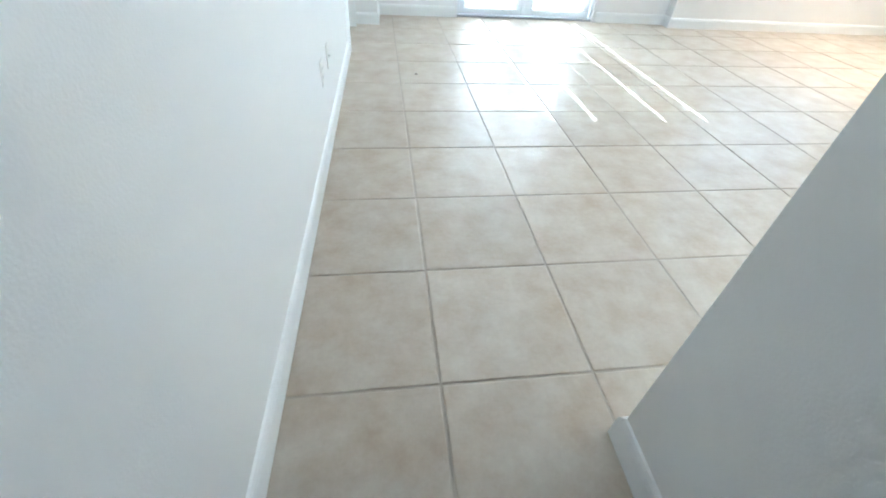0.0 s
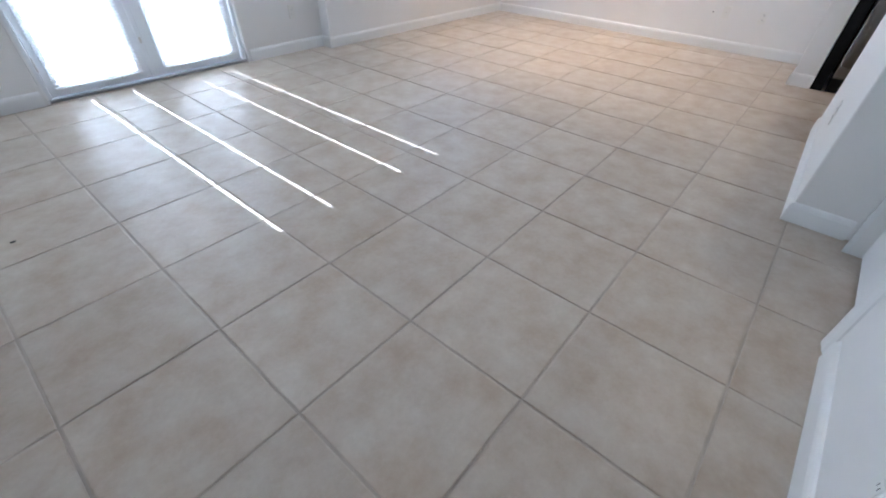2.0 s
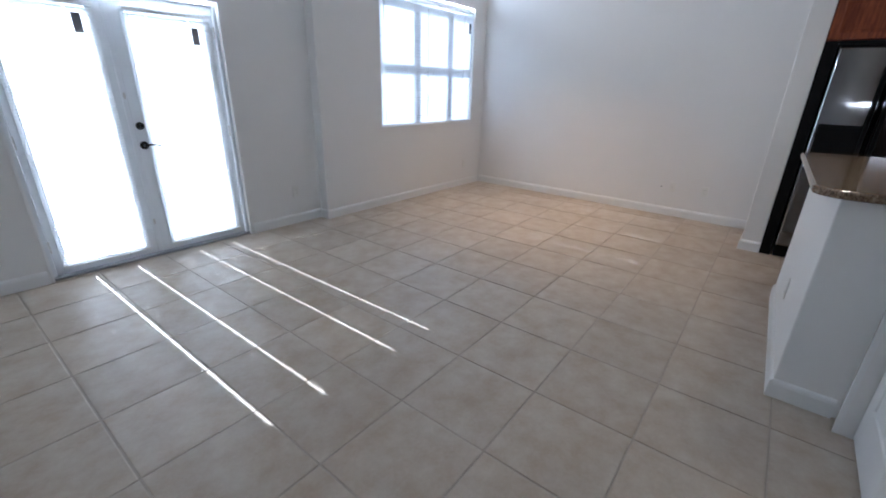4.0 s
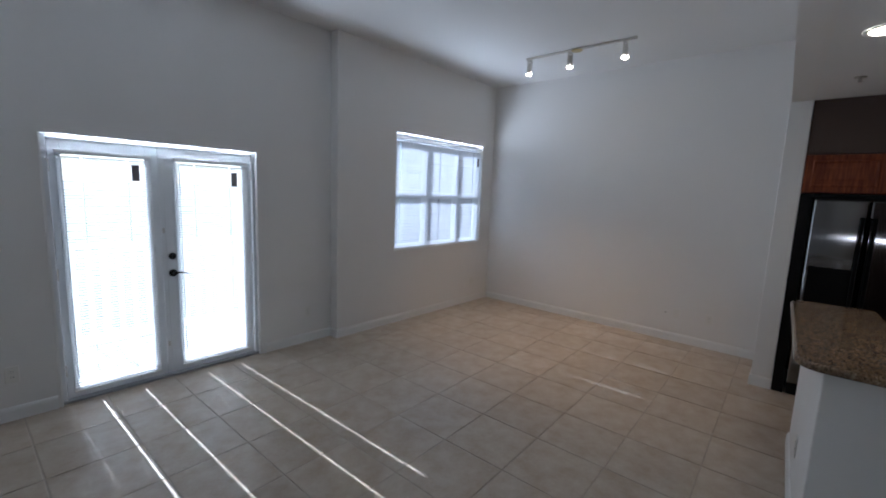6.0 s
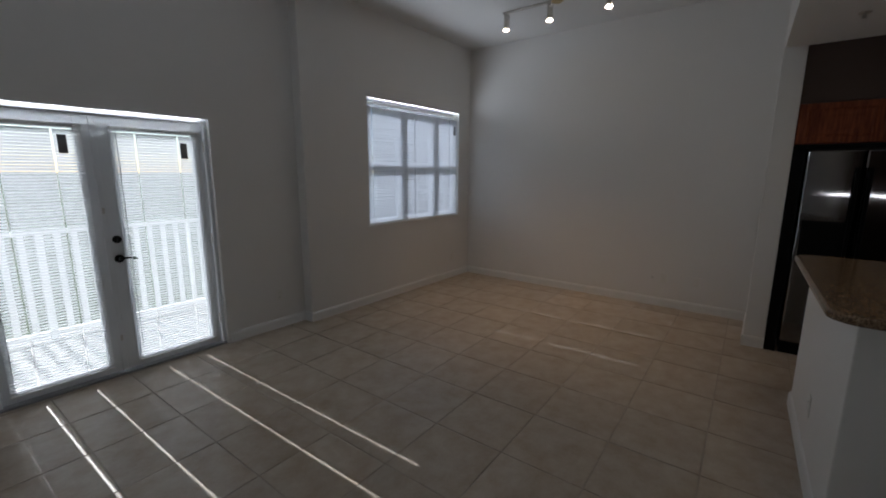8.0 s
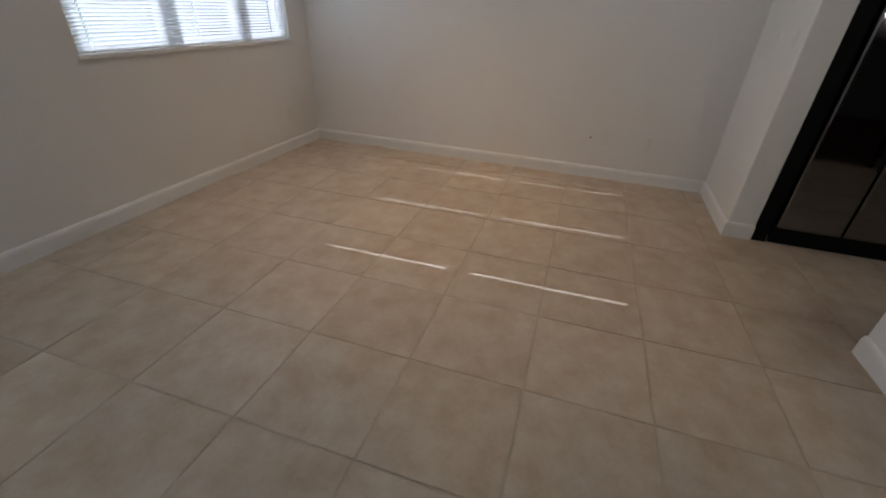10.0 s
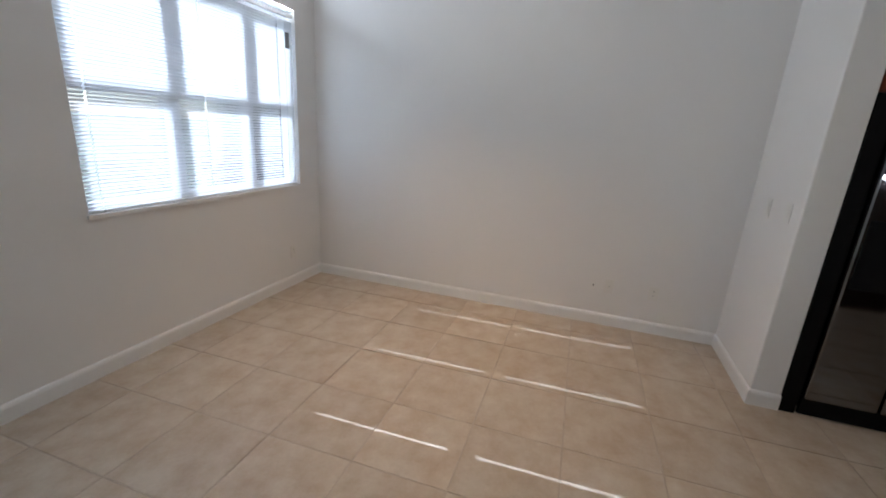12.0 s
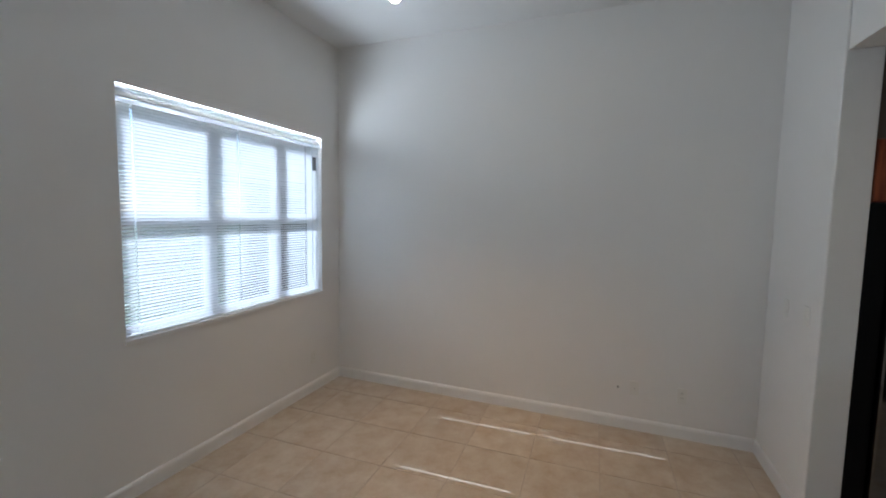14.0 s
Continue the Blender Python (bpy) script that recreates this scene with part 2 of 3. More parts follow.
def extrude_profile(profile, place, length_axis, a, b):
    """A bar with a cross-section of (out, up) points, run from a to b; place(out, up, along) gives the point."""
    bm = bmesh.new()
    ends = [[bm.verts.new(place(o, u, s)) for o, u in profile] for s in (a, b)]
    n = len(profile)
    for i in range(n):
        j = (i + 1) % n
        bm.faces.new((ends[0][i], ends[0][j], ends[1][j], ends[1][i]))
    bm.faces.new(ends[0])
    bm.faces.new(list(reversed(ends[1])))
    bmesh.ops.recalc_face_normals(bm, faces=bm.faces)
    return bm


def link_mesh(name, bm, material, origin, smooth=False):
    bmesh.ops.translate(bm, vec=-Vector(origin), verts=bm.verts)
    me = bpy.data.meshes.new(name)
    bm.to_mesh(me)
    bm.free()
    if material:
        me.materials.append(material)
    if smooth:
        me.polygons.foreach_set("use_smooth", [True] * len(me.polygons))
    return new(name, me)


def solid(name, bm, material, label="", category="", group="", kind="", origin=(0, 0, 0), smooth=False):
    """A top-level mesh."""
    ob = link_mesh(name, bm, material, origin, smooth)
    ob.location = origin
    ORIGIN[ob] = Vector(origin)
    return tagged(ob, label, category, group, kind)


def thing(name, origin, label, category, group="", kind=""):
    """A top-level empty at the base of a thing."""
    ob = new(name)
    ob.empty_display_size = 0.1
    ob.location = origin
    ORIGIN[ob] = Vector(origin)
    return tagged(ob, label, category, group, kind)


def part(name, bm, material, parent, label="", smooth=False):
    """A mesh under a thing or under a part, given in world coordinates."""
    ob = link_mesh(name, bm, material, ORIGIN[parent], smooth)
    ob.parent = parent
    ORIGIN[ob] = ORIGIN[parent]
    return tagged(ob, label)


# ---- walls, ceilings ----
T = 0.16
solid("wall_balcony", boxes((XL - T, DX0, YD, YD + T, 0, HC), (DX1, XJ, YD, YD + T, 0, HC), (DX0, DX1, YD, YD + T, DZ, HC)), WALL,
      "white painted wall around the balcony door", "wall", kind="structure")
BROWN = mat("dark_brown", (0.07, 0.045, 0.035), 0.6, vary=0.06, scale=4, bump=0.2, bump_scale=120)
solid("wall_window", boxes((XJ, WX0, YW, YD + T, 0, HC), (WX1, XE, YW, YD + T, 0, HC), (WX0, WX1, YW, YD + T, 0, WZ0), (WX0, WX1, YW, YD + T, WZ1, HC)), WALL,
      "white painted wall around the window", "wall", kind="structure")
solid("wall_end", boxes((XE, XE + T, PY0, YD + T, 0, HC)), WALL, "blank white painted end wall", "wall", kind="structure")
LD0, LD1, LDZ = 3.02, 3.75, 2.05   # side door in the hall-side wall
solid("wall_hall_side", boxes((XL - T, XL, YB, LD0, 0, HC), (XL - T, XL, LD1, YD, 0, HC), (XL - T, XL, LD0, LD1, LDZ, HC)), WALL,
      "white painted wall along the hall", "wall", kind="structure")
solid("corner_pier", boxes((XL, -0.70, 3.86, YD, 0, HC), bevel=0.004), WALL, "white painted boxed-out corner beside the balcony wall", "wall", kind="structure")
solid("wall_pier", boxes((PX, XE, PY0, PY1, 0, HC), bevel=0.006), WALL, "white painted wall end beside the kitchen", "wall", kind="structure")
SKEW = 0.036   # rise in y for each metre of x along the kitchen side
solid("header", skewed(boxes((XL, PX - 0.002, PY0, PY1 - 0.01, HK - 0.003, HC)), PX, SKEW), WALL, "white painted wall above the kitchen opening", "wall", kind="structure")
CD0, CD1, CDZ = 1.365, 2.04, 2.05   # closet door
solid("wall_closet", boxes((-0.015, CD0, YC - 0.12, YC, 0, HK), (CD1, HX0, YC - 0.12, YC, 0, HK), (CD0, CD1, YC - 0.12, YC, CDZ, HK)), WALL,
      "white painted closet wall", "wall", kind="structure")
solid("wall_hall", boxes((-0.015, 0.105, YB, YC - 0.12, 0, HK)), WALL, "white painted wall beside the hall", "wall", kind="structure")
# The unseen kitchen walls get a dark colour to soak up bounced light.
solid("wall_kitchen_side", boxes((HX0 - 0.12, HX0, YB, YC - 0.12, 0, HK)), BROWN, "unseen kitchen side wall, darkened to cut bounced light", "wall", kind="structure")
solid("wall_rear", boxes((XL - T, HX0 - 0.12, YB - T, YB, 0, HK)), WALL, "plain white rear wall", "wall", kind="structure")
solid("wall_kitchen_rear", boxes((HX0 - 0.12, XE + T, YB - T, YB, 0, HK)), BROWN, "unseen rear kitchen wall, darkened to cut bounced light", "wall", kind="structure")
solid("wall_kitchen_east", boxes((5.36, XE + T, YB, PY0, 0, HK)), BROWN, "unseen wall behind the refrigerator, darkened to cut bounced light", "wall", kind="structure")
solid("ceiling_living", boxes((XL - T, XE + T, -0.1, YD + T, HC, HC + 0.15)), CEIL, "white textured living room ceiling", "ceiling", kind="structure")
solid("ceiling_kitchen", skewed(boxes((XL - T, XE + T, YB - T, PY0 + 0.01, HK, HK + 0.15)), PX, SKEW), CEIL, "white kitchen and hall ceiling", "ceiling", kind="structure")

# ---- baseboards ----
BASE = [(0, 0), (0.014, 0), (0.014, 0.075), (0.011, 0.088), (0.006, 0.097), (0, 0.10)]


def baseboard(axis, face, sign, a, b, label="white painted baseboard along the wall"):
    """axis: the direction it runs; face: the wall's face; sign: the way into the room."""
    if axis == "x":
        bm = extrude_profile(BASE, lambda o, u, s: (s, face + sign * o, u), axis, a, b)
    else:
        bm = extrude_profile(BASE, lambda o, u, s: (face + sign * o, s, u), axis, a, b)
    return solid("baseboard", bm, TRIM, label, "baseboard", kind="structure")


baseboard("x", YD, -1, -0.70, DX0 - 0.03)
baseboard("x", YD, -1, DX1 + 0.03, XJ)
baseboard("y", XJ, -1, YW - 0.0135, YD - 0.015)
baseboard("x", YW, -1, XJ, XE - 0.015)
baseboard("y", XE, -1, PY1 + 0.015, YW)
baseboard("x", PY1, 1, PX - 0.0135, XE)
baseboard("y", PX, -1, PY0, PY1)
baseboard("y", XL, 1, YB, LD0 - 0.09)
baseboard("x", 3.86, -1, XL + 0.02, -0.70)
baseboard("y", -0.70, 1, 3.8465, YD - 0.015)
baseboard("x", YC, 1, -0.0285, CD0 - 0.09)
baseboard("y", -0.015, -1, YB, YC)
solid("baseboard", skewed(extrude_profile(BASE, lambda o, u, s: (s, HY1 + o, u), "x", HX0 - 0.0135, HX1), HX0, SKEW), TRIM,
      "white painted baseboard along the half wall", "baseboard", kind="structure")
baseboard("y", HX0, -1, YC + 0.02, HY1)

# ---- floor ----
solid("floor", boxes((XL - T, XE + T, YB - T, YD + T, -0.2, -0.0035)), GROUT, "beige ceramic tile floor with dark grout", "floor", kind="structure")
FLOOR = bpy.data.objects["floor"]

# ---- blinds ----
def blind_slat_mesh(x0, x1, cords, tilt):
    """One curved slat about its own axis, with a slot at each cord."""
    width, slot_w, slot_l = 0.025, 0.0105, 0.021
    us = [-width / 2, -slot_l / 2, 0, slot_l / 2, width / 2]
    xs = [x0]
    for c in cords:
        xs += [c - slot_w / 2, c + slot_w / 2]
    xs.append(x1)
    bm = bmesh.new()
    def at(x, u):
        crown = 0.0022 * (1 - (2 * u / width) ** 2)
        y, z = u * math.cos(tilt) - crown * math.sin(tilt), u * math.sin(tilt) + crown * math.cos(tilt)
        return (x, -y, z)
    grid = [[bm.verts.new(at(x, u)) for u in us] for x in xs]
    for i in range(len(xs) - 1):
        for j in range(len(us) - 1):
            if i % 2 == 1 and j in (1, 2):
                continue
            bm.faces.new((grid[i][j], grid[i + 1][j], grid[i + 1][j + 1], grid[i][j + 1]))
    me = bpy.data.meshes.new("slat")
    bm.to_mesh(me)
    bm.free()
    me.materials.append(VINYL)
    me.polygons.foreach_set("use_smooth", [True] * len(me.polygons))
    return me


def mini_blind(x0, x1, y, z0, z1, cords, wand_x, tag_x, tag_z, label, tilt=radians(BLIND_TILT)):
    """A lowered blind: head rail, slats, bottom rail, ladder cords, wand and warning tag."""
    b = thing("window_blind", ((x0 + x1) / 2, y, z0), label, "blind", "lowered mini blinds")
    part("head_rail", boxes((x0 - 0.004, x1 + 0.004, y - 0.013, y + 0.013, z1 - 0.026, z1), bevel=0.003), TRIM, b)
    part("bottom_rail", boxes((x0, x1, y - 0.011, y + 0.011, z0, z0 + 0.011), bevel=0.003), TRIM, b)
    pitch = 0.0205
    n = int((z1 - 0.034 - z0 - 0.02) / pitch)
    me = blind_slat_mesh(x0 - b.location.x, x1 - b.location.x, [c - b.location.x for c in cords], tilt)
    for i in range(n):
        s = new("slat", me)
        s.parent = b
        s.location = (random.uniform(-0.0006, 0.0006), 0, 0.026 + i * pitch + random.uniform(-0.0006, 0.0006))
        s.rotation_euler = (random.uniform(-0.03, 0.03), random.uniform(-0.0005, 0.0005), 0)
    for c in cords:
        part("cord_button", tube((c, y - 0.0112, z0 + 0.0055), (c, y - 0.015, z0 + 0.0055), 0.006, 0.005, 12), NICKEL, b, "small cord button on the bottom rail")
        for dy in (-0.0125, 0.0125):
            part("ladder_cord", tube((c + 0.006, y + dy, z0 + 0.005), (c + 0.006, y + dy, z1 - 0.02), 0.0007, n=6), TRIM, b)
    part("tilt_wand", tube((wand_x, y - 0.02, z1 - 0.03), (wand_x, y - 0.022, z0 + 0.12), 0.0035, n=6), GLASSY, b, "clear plastic tilt wand")
    part("warning_tag", boxes((tag_x - 0.025, tag_x + 0.025, y - 0.0155, y - 0.0148, tag_z - 0.065, tag_z + 0.06)), TAGM, b, "small grey paper tag")
    return b


GLASSY = mat("clear_plastic", (0.8, 0.82, 0.84), 0.1, vary=0.01)

# ---- balcony door ----
YL0, YL1 = YD + 0.06, YD + 0.105      # the leaves' faces
door = thing("door_1", ((DX0 + DX1) / 2, YD + 0.05, 0), "white double balcony door with glazed leaves, closed", "door", kind="structure")
part("jamb", boxes((DX0, DX0 + 0.028, YD + 0.035, YD + 0.14, 0.02, DZ), bevel=0.003), DOORP, door)
part("jamb", boxes((DX1 - 0.028, DX1, YD + 0.035, YD + 0.14, 0.02, DZ), bevel=0.003), DOORP, door)
part("head_jamb", boxes((DX0 + 0.028, DX1 - 0.028, YD + 0.035, YD + 0.14, DZ - 0.028, DZ), bevel=0.003), DOORP, door)
part("threshold", boxes((DX0, DX1, YD + 0.02, YD + 0.15, 0.0, 0.02), bevel=0.006), mat("aluminium_sill", (0.42, 0.43, 0.45), 0.4, metal=0.9, vary=0.1, scale=20), door, "dull aluminium threshold")


def door_leaf(x0, x1, g0, g1, gz0, gz1):
    bm = boxes((x0, g0, YL0, YL1, 0.025, DZ - 0.031), (g1, x1, YL0, YL1, 0.025, DZ - 0.031),
               (g0, g1, YL0, YL1, 0.025, gz0), (g0, g1, YL0, YL1, gz1, DZ - 0.031), bevel=0.002)
    leaf = part("leaf", bm, DOORP, door)
    lite = boxes((g0 - 0.025, g0 + 0.006, YL0 - 0.009, YL0 - 0.0005, gz0 - 0.025, gz1 + 0.025), (g1 - 0.006, g1 + 0.025, YL0 - 0.009, YL0 - 0.0005, gz0 - 0.025, gz1 + 0.025),
                 (g0 + 0.006, g1 - 0.006, YL0 - 0.009, YL0 - 0.0005, gz0 - 0.025, gz0 + 0.006), (g0 + 0.006, g1 - 0.006, YL0 - 0.009, YL0 - 0.0005, gz1 - 0.006, gz1 + 0.025), bevel=0.003)
    part("glazing_bead", lite, DOORP, leaf)
    part("pane", boxes((g0 - 0.004, g1 + 0.004, YL0 + 0.018, YL0 + 0.024, gz0 - 0.004, gz1 + 0.004)), GLASS, leaf, "clear glass pane")
    return leaf


MEET = 0.845
left_leaf = door_leaf(DX0 + 0.031, MEET - 0.002, 0.222, 0.738, 0.10, 1.888)
right_leaf = door_leaf(MEET + 0.002, DX1 - 0.031, 0.956, 1.506, 0.10, 1.888)
part("astragal", boxes((MEET - 0.022, MEET + 0.014, YL0 - 0.012, YL0 - 0.0005, 0.03, DZ - 0.033), bevel=0.004), DOORP, left_leaf)
bm = tube((0.900, YL0 - 0.0005, 1.075), (0.900, YL0 - 0.012, 1.075), 0.030, 0.028, 24)
add_tube(bm, (0.900, YL0 - 0.012, 1.075), (0.900, YL0 - 0.018, 1.075), 0.020, 0.018, 20)
add_box(bm, 0.895, 0.905, YL0 - 0.034, YL0 - 0.018, 1.058, 1.092, 0.003)
part("deadbolt", bm, BLACKM, right_leaf, "dark bronze deadbolt knob")
bm = tube((0.900, YL0 - 0.0005, 0.925), (0.900, YL0 - 0.012, 0.925), 0.032, 0.030, 24)
add_tube(bm, (0.900, YL0 - 0.012, 0.925), (0.900, YL0 - 0.045, 0.925), 0.011, 0.010, 16)
prev = Vector((0.893, YL0 - 0.045, 0.926))
for k in range(1, 9):
    u = k / 8
    nxt = Vector((0.893 + 0.115 * u, YL0 - 0.045 + 0.006 * u, 0.926 + 0.010 * math.sin(u * 3.1) - 0.012 * u))
    add_tube(bm, prev, nxt, 0.0095 - 0.004 * (u - 0.125), 0.0095 - 0.004 * u, 12)
    prev = nxt
part("lever_handle", bm, BLACKM, right_leaf, "dark bronze lever handle", smooth=False)
for bz in (0.30, 1.30):
    part("bolt_plate", boxes((MEET - 0.012, MEET + 0.004, YL0 - 0.0145, YL0 - 0.0122, bz - 0.022, bz + 0.022), bevel=0.0008), NICKEL, left_leaf, "small nickel bolt plate")
for hz in (0.25, 1.0, 1.8):
    part("hinge", tube((DX1 - 0.034, YL0 - 0.006, hz - 0.045), (DX1 - 0.034, YL0 - 0.006, hz + 0.045), 0.006, n=10), NICKEL, door)
    part("hinge", tube((DX0 + 0.034, YL0 - 0.006, hz - 0.045), (DX0 + 0.034, YL0 - 0.006, hz + 0.045), 0.006, n=10), NICKEL, door)
BY = YL0 - 0.030
mini_blind(0.194, 0.770, BY, 0.075, 1.915, (0.338, 0.615), 0.220, 0.662, 1.775, "white mini blind lowered over a balcony door leaf")
mini_blind(0.940, 1.548, BY, 0.075, 1.915, (1.090, 1.385), 0.968, 1.420, 1.757, "white mini blind lowered over the handle-side door leaf")
# slim white corner bead round the opening
solid("trim", boxes((DX0 - 0.016, DX0 - 0.0005, YD - 0.006, YD + 0.03, 0, DZ + 0.016)), TRIM, "narrow white edge trim beside the balcony door", "trim", kind="structure")
solid("trim", boxes((DX1 + 0.0005, DX1 + 0.016, YD - 0.006, YD + 0.03, 0, DZ + 0.016)), TRIM, "narrow white edge trim beside the balcony door", "trim", kind="structure")
solid("trim", boxes((DX0, DX1, YD - 0.006, YD + 0.003, DZ + 0.0005, DZ + 0.016)), TRIM, "narrow white edge trim above the balcony door", "trim", kind="structure")

# ---- window ----
FY0, FY1 = YW + 0.10, YW + 0.15
win = thing("window_1", ((WX0 + WX1) / 2, YW + 0.12, WZ0), "white framed window with six panes", "window", kind="structure")
MX1, MX2, MZ = WIN_M1, WIN_M2, 1.665
FR = mat("window_frame_paint", (0.62, 0.64, 0.67), 0.45, vary=0.03)
part("window_frame", boxes((WX0, WX0 + 0.05, FY0, FY1, WZ0, WZ1), (WX1 - 0.05, WX1, FY0, FY1, WZ0, WZ1), (WX0 + 0.05, WX1 - 0.05, FY0, FY1, WZ0, WZ0 + 0.05), (WX0 + 0.05, WX1 - 0.05, FY0, FY1, WZ1 - 0.10, WZ1), bevel=0.003), FR, win)
for mx in (MX1, MX2):
    part("mullion", boxes((mx - 0.060, mx + 0.060, FY0 + 0.001, FY1 - 0.001, WZ0 + 0.05, WZ1 - 0.10), bevel=0.003), FR, win)
for xa, xb in ((WX0 + 0.05, MX1 - 0.060), (MX1 + 0.060, MX2 - 0.060), (MX2 + 0.060, WX1 - 0.05)):
    part("meeting_rail", boxes((xa, xb, FY0 + 0.004, FY1 - 0.004, MZ - 0.042, MZ + 0.042), bevel=0.003), FR, win)
    for za, zb in ((WZ0 + 0.05, MZ - 0.042), (MZ + 0.042, WZ1 - 0.10)):
        part("pane", boxes((xa - 0.003, xb + 0.003, FY0 + 0.02, FY0 + 0.026, za - 0.003, zb + 0.003)), TINTED, win, "glass pane with a tint added to dim the window")
    lock = boxes(((xa + xb) / 2 - 0.03, (xa + xb) / 2 + 0.03, FY0 - 0.012, FY0 + 0.003, MZ + 0.012, MZ + 0.024), bevel=0.003)
    add_box(lock, (xa + xb) / 2 - 0.008, (xa + xb) / 2 + 0.034, FY0 - 0.022, FY0 - 0.012, MZ + 0.014, MZ + 0.022, 0.002)
    part("sash_lock", lock, TRIM, win, "white sash lock lever")
part("window_sill", boxes((WX0 - 0.012, WX1 + 0.012, YW - 0.016, YW - 0.0005, WZ0 - 0.022, WZ0 + 0.002), (WX0, WX1, YW - 0.0005, FY0, WZ0 + 0.0002, WZ0 + 0.004), bevel=0.002), TRIM, win)
mini_blind(WX0 + 0.012, WX1 - 0.012, YW + 0.028, WZ0 + 0.006, WZ1 - 0.038, (3.415, 4.170, 4.925), 4.990, 5.030, 2.185, "wide white mini blind lowered over the window")


# ---- casings and inner doors ----
CASE = [(0, 0), (0.018, 0), (0.018, 0.012), (0.014, 0.03), (0.012, 0.05), (0.006, 0.066), (0, 0.07)]


def casing_y(face, sign, y0, y1, zt, name="casing"):
    """Door trim on a wall that runs along y."""
    for y, d in ((y0, -1), (y1, 1)):
        bm = extrude_profile(CASE, lambda o, u, s: (face + sign * o, y + d * u, s), "z", 0, zt + 0.07)
        solid("trim", bm, TRIM, "white moulded door casing", "trim", kind="structure")
    bm = extrude_profile(CASE, lambda o, u, s: (face + sign * o, s, zt + u), "y", y0, y1)
    solid("trim", bm, TRIM, "white moulded door casing", "trim", kind="structure")


def casing_x(face, sign, x0, x1, zt):
    for x, d in ((x0, -1), (x1, 1)):
        bm = extrude_profile(CASE, lambda o, u, s: (x + d * u, face + sign * o, s), "z", 0, zt + 0.07)
        solid("trim", bm, TRIM, "white moulded door casing", "trim", kind="structure")
    bm = extrude_profile(CASE, lambda o, u, s: (s, face + sign * o, zt + u), "x", x0, x1)
    solid("trim", bm, TRIM, "white moulded door casing", "trim", kind="structure")


casing_y(XL, 1, LD0, LD1, LDZ)
casing_x(YC, 1, CD0, CD1, CDZ)


def panel_faces(bm, rect, depth, ax):
    """A raised panel with a moulded rim; ax(u, v, out) gives the point."""
    u0, u1, v0, v1 = rect
    rings = []
    for inset, out in ((0, 0), (0.006, depth), (0.016, depth * 0.9), (0.024, depth * 0.2), (0.05, depth * 0.2), (0.07, depth * 0.8)):
        rings.append([bm.verts.new(ax(u, v, out)) for u, v in ((u0 + inset, v0 + inset), (u1 - inset, v0 + inset), (u1 - inset, v1 - inset), (u0 + inset, v1 - inset))])
    for lo, hi in zip(rings, rings[1:]):
        for i in range(4):
            bm.faces.new((lo[i], lo[(i + 1) % 4], hi[(i + 1) % 4], hi[i]))
    bm.faces.new(rings[-1])
    bmesh.ops.recalc_face_normals(bm, faces=bm.faces)


d2 = thing("door_2", ((CD0 + CD1) / 2, YC - 0.07, 0), "white moulded panel closet door, closed", "door", kind="structure")
slab = part("slab", boxes((CD0 + 0.004, CD1 - 0.004, YC - 0.085, YC - 0.05, 0.014, CDZ - 0.004), bevel=0.002), TRIM, d2)
for v0, v1 in ((0.22, 0.92), (1.06, 1.92)):
    bm = bmesh.new()
    panel_faces(bm, (CD0 + 0.11, CD1 - 0.11, v0, v1), 0.008, lambda u, v, out: (u, YC - 0.0495 + out, v))
    part("panel", bm, TRIM, slab)
bm = tube((CD0 + 0.06, YC - 0.05, 0.95), (CD0 + 0.06, YC - 0.02, 0.95), 0.008, 0.008, 12)
bmesh.ops.create_uvsphere(bm, u_segments=16, v_segments=10, radius=0.016, matrix=Matrix.Translation((CD0 + 0.06, YC - 0.014, 0.95)))
part("knob", bm, NICKEL, d2, smooth=True)
# Dark strip standing in for the shade in the gap below the slab.
solid("closet_floor_shadow_gap", boxes((CD0, CD1, YC - 0.119, YC - 0.09, 0.0, 0.012)), DARK, "dark strip for the shadow gap under the closet door", "door sweep", kind="structure")

d3 = thing("door_3", (XL - 0.07, (LD0 + LD1) / 2, 0), "white moulded panel side door, closed", "door", kind="structure")
slab = part("slab", boxes((XL - 0.11, XL - 0.075, LD0 + 0.004, LD1 - 0.004, 0.014, LDZ - 0.004), bevel=0.002), TRIM, d3)
for v0, v1 in ((0.22, 0.92), (1.06, 1.92)):
    bm = bmesh.new()
    panel_faces(bm, (LD0 + 0.12, LD1 - 0.12, v0, v1), 0.008, lambda u, v, out: (XL - 0.0745 + out, u, v))
    part("panel", bm, TRIM, slab)
bm = tube((XL - 0.075, LD0 + 0.07, 0.95), (XL - 0.05, LD0 + 0.07, 0.95), 0.03, 0.028, 20)
add_tube(bm, (XL - 0.05, LD0 + 0.07, 0.95), (XL - 0.015, LD0 + 0.07, 0.95), 0.010, 0.026, 20)
part("door_handle", bm, NICKEL, d3, "round nickel door knob")
# The shadow under the side door, made as a dark strip.
solid("side_door_sweep", boxes((XL - 0.118, XL - 0.112, LD0, LD1, 0.0, 0.013)), DARK, "dark strip for the shadow gap under the side door", "door sweep", kind="structure")

# ---- bar ----
solid("half_wall", skewed(boxes((HX0, HX1, YC, HY1, 0, 1.029), bevel=0.006), HX0, SKEW), WALL, "white painted half wall under the granite bar top", "half wall", kind="structure")


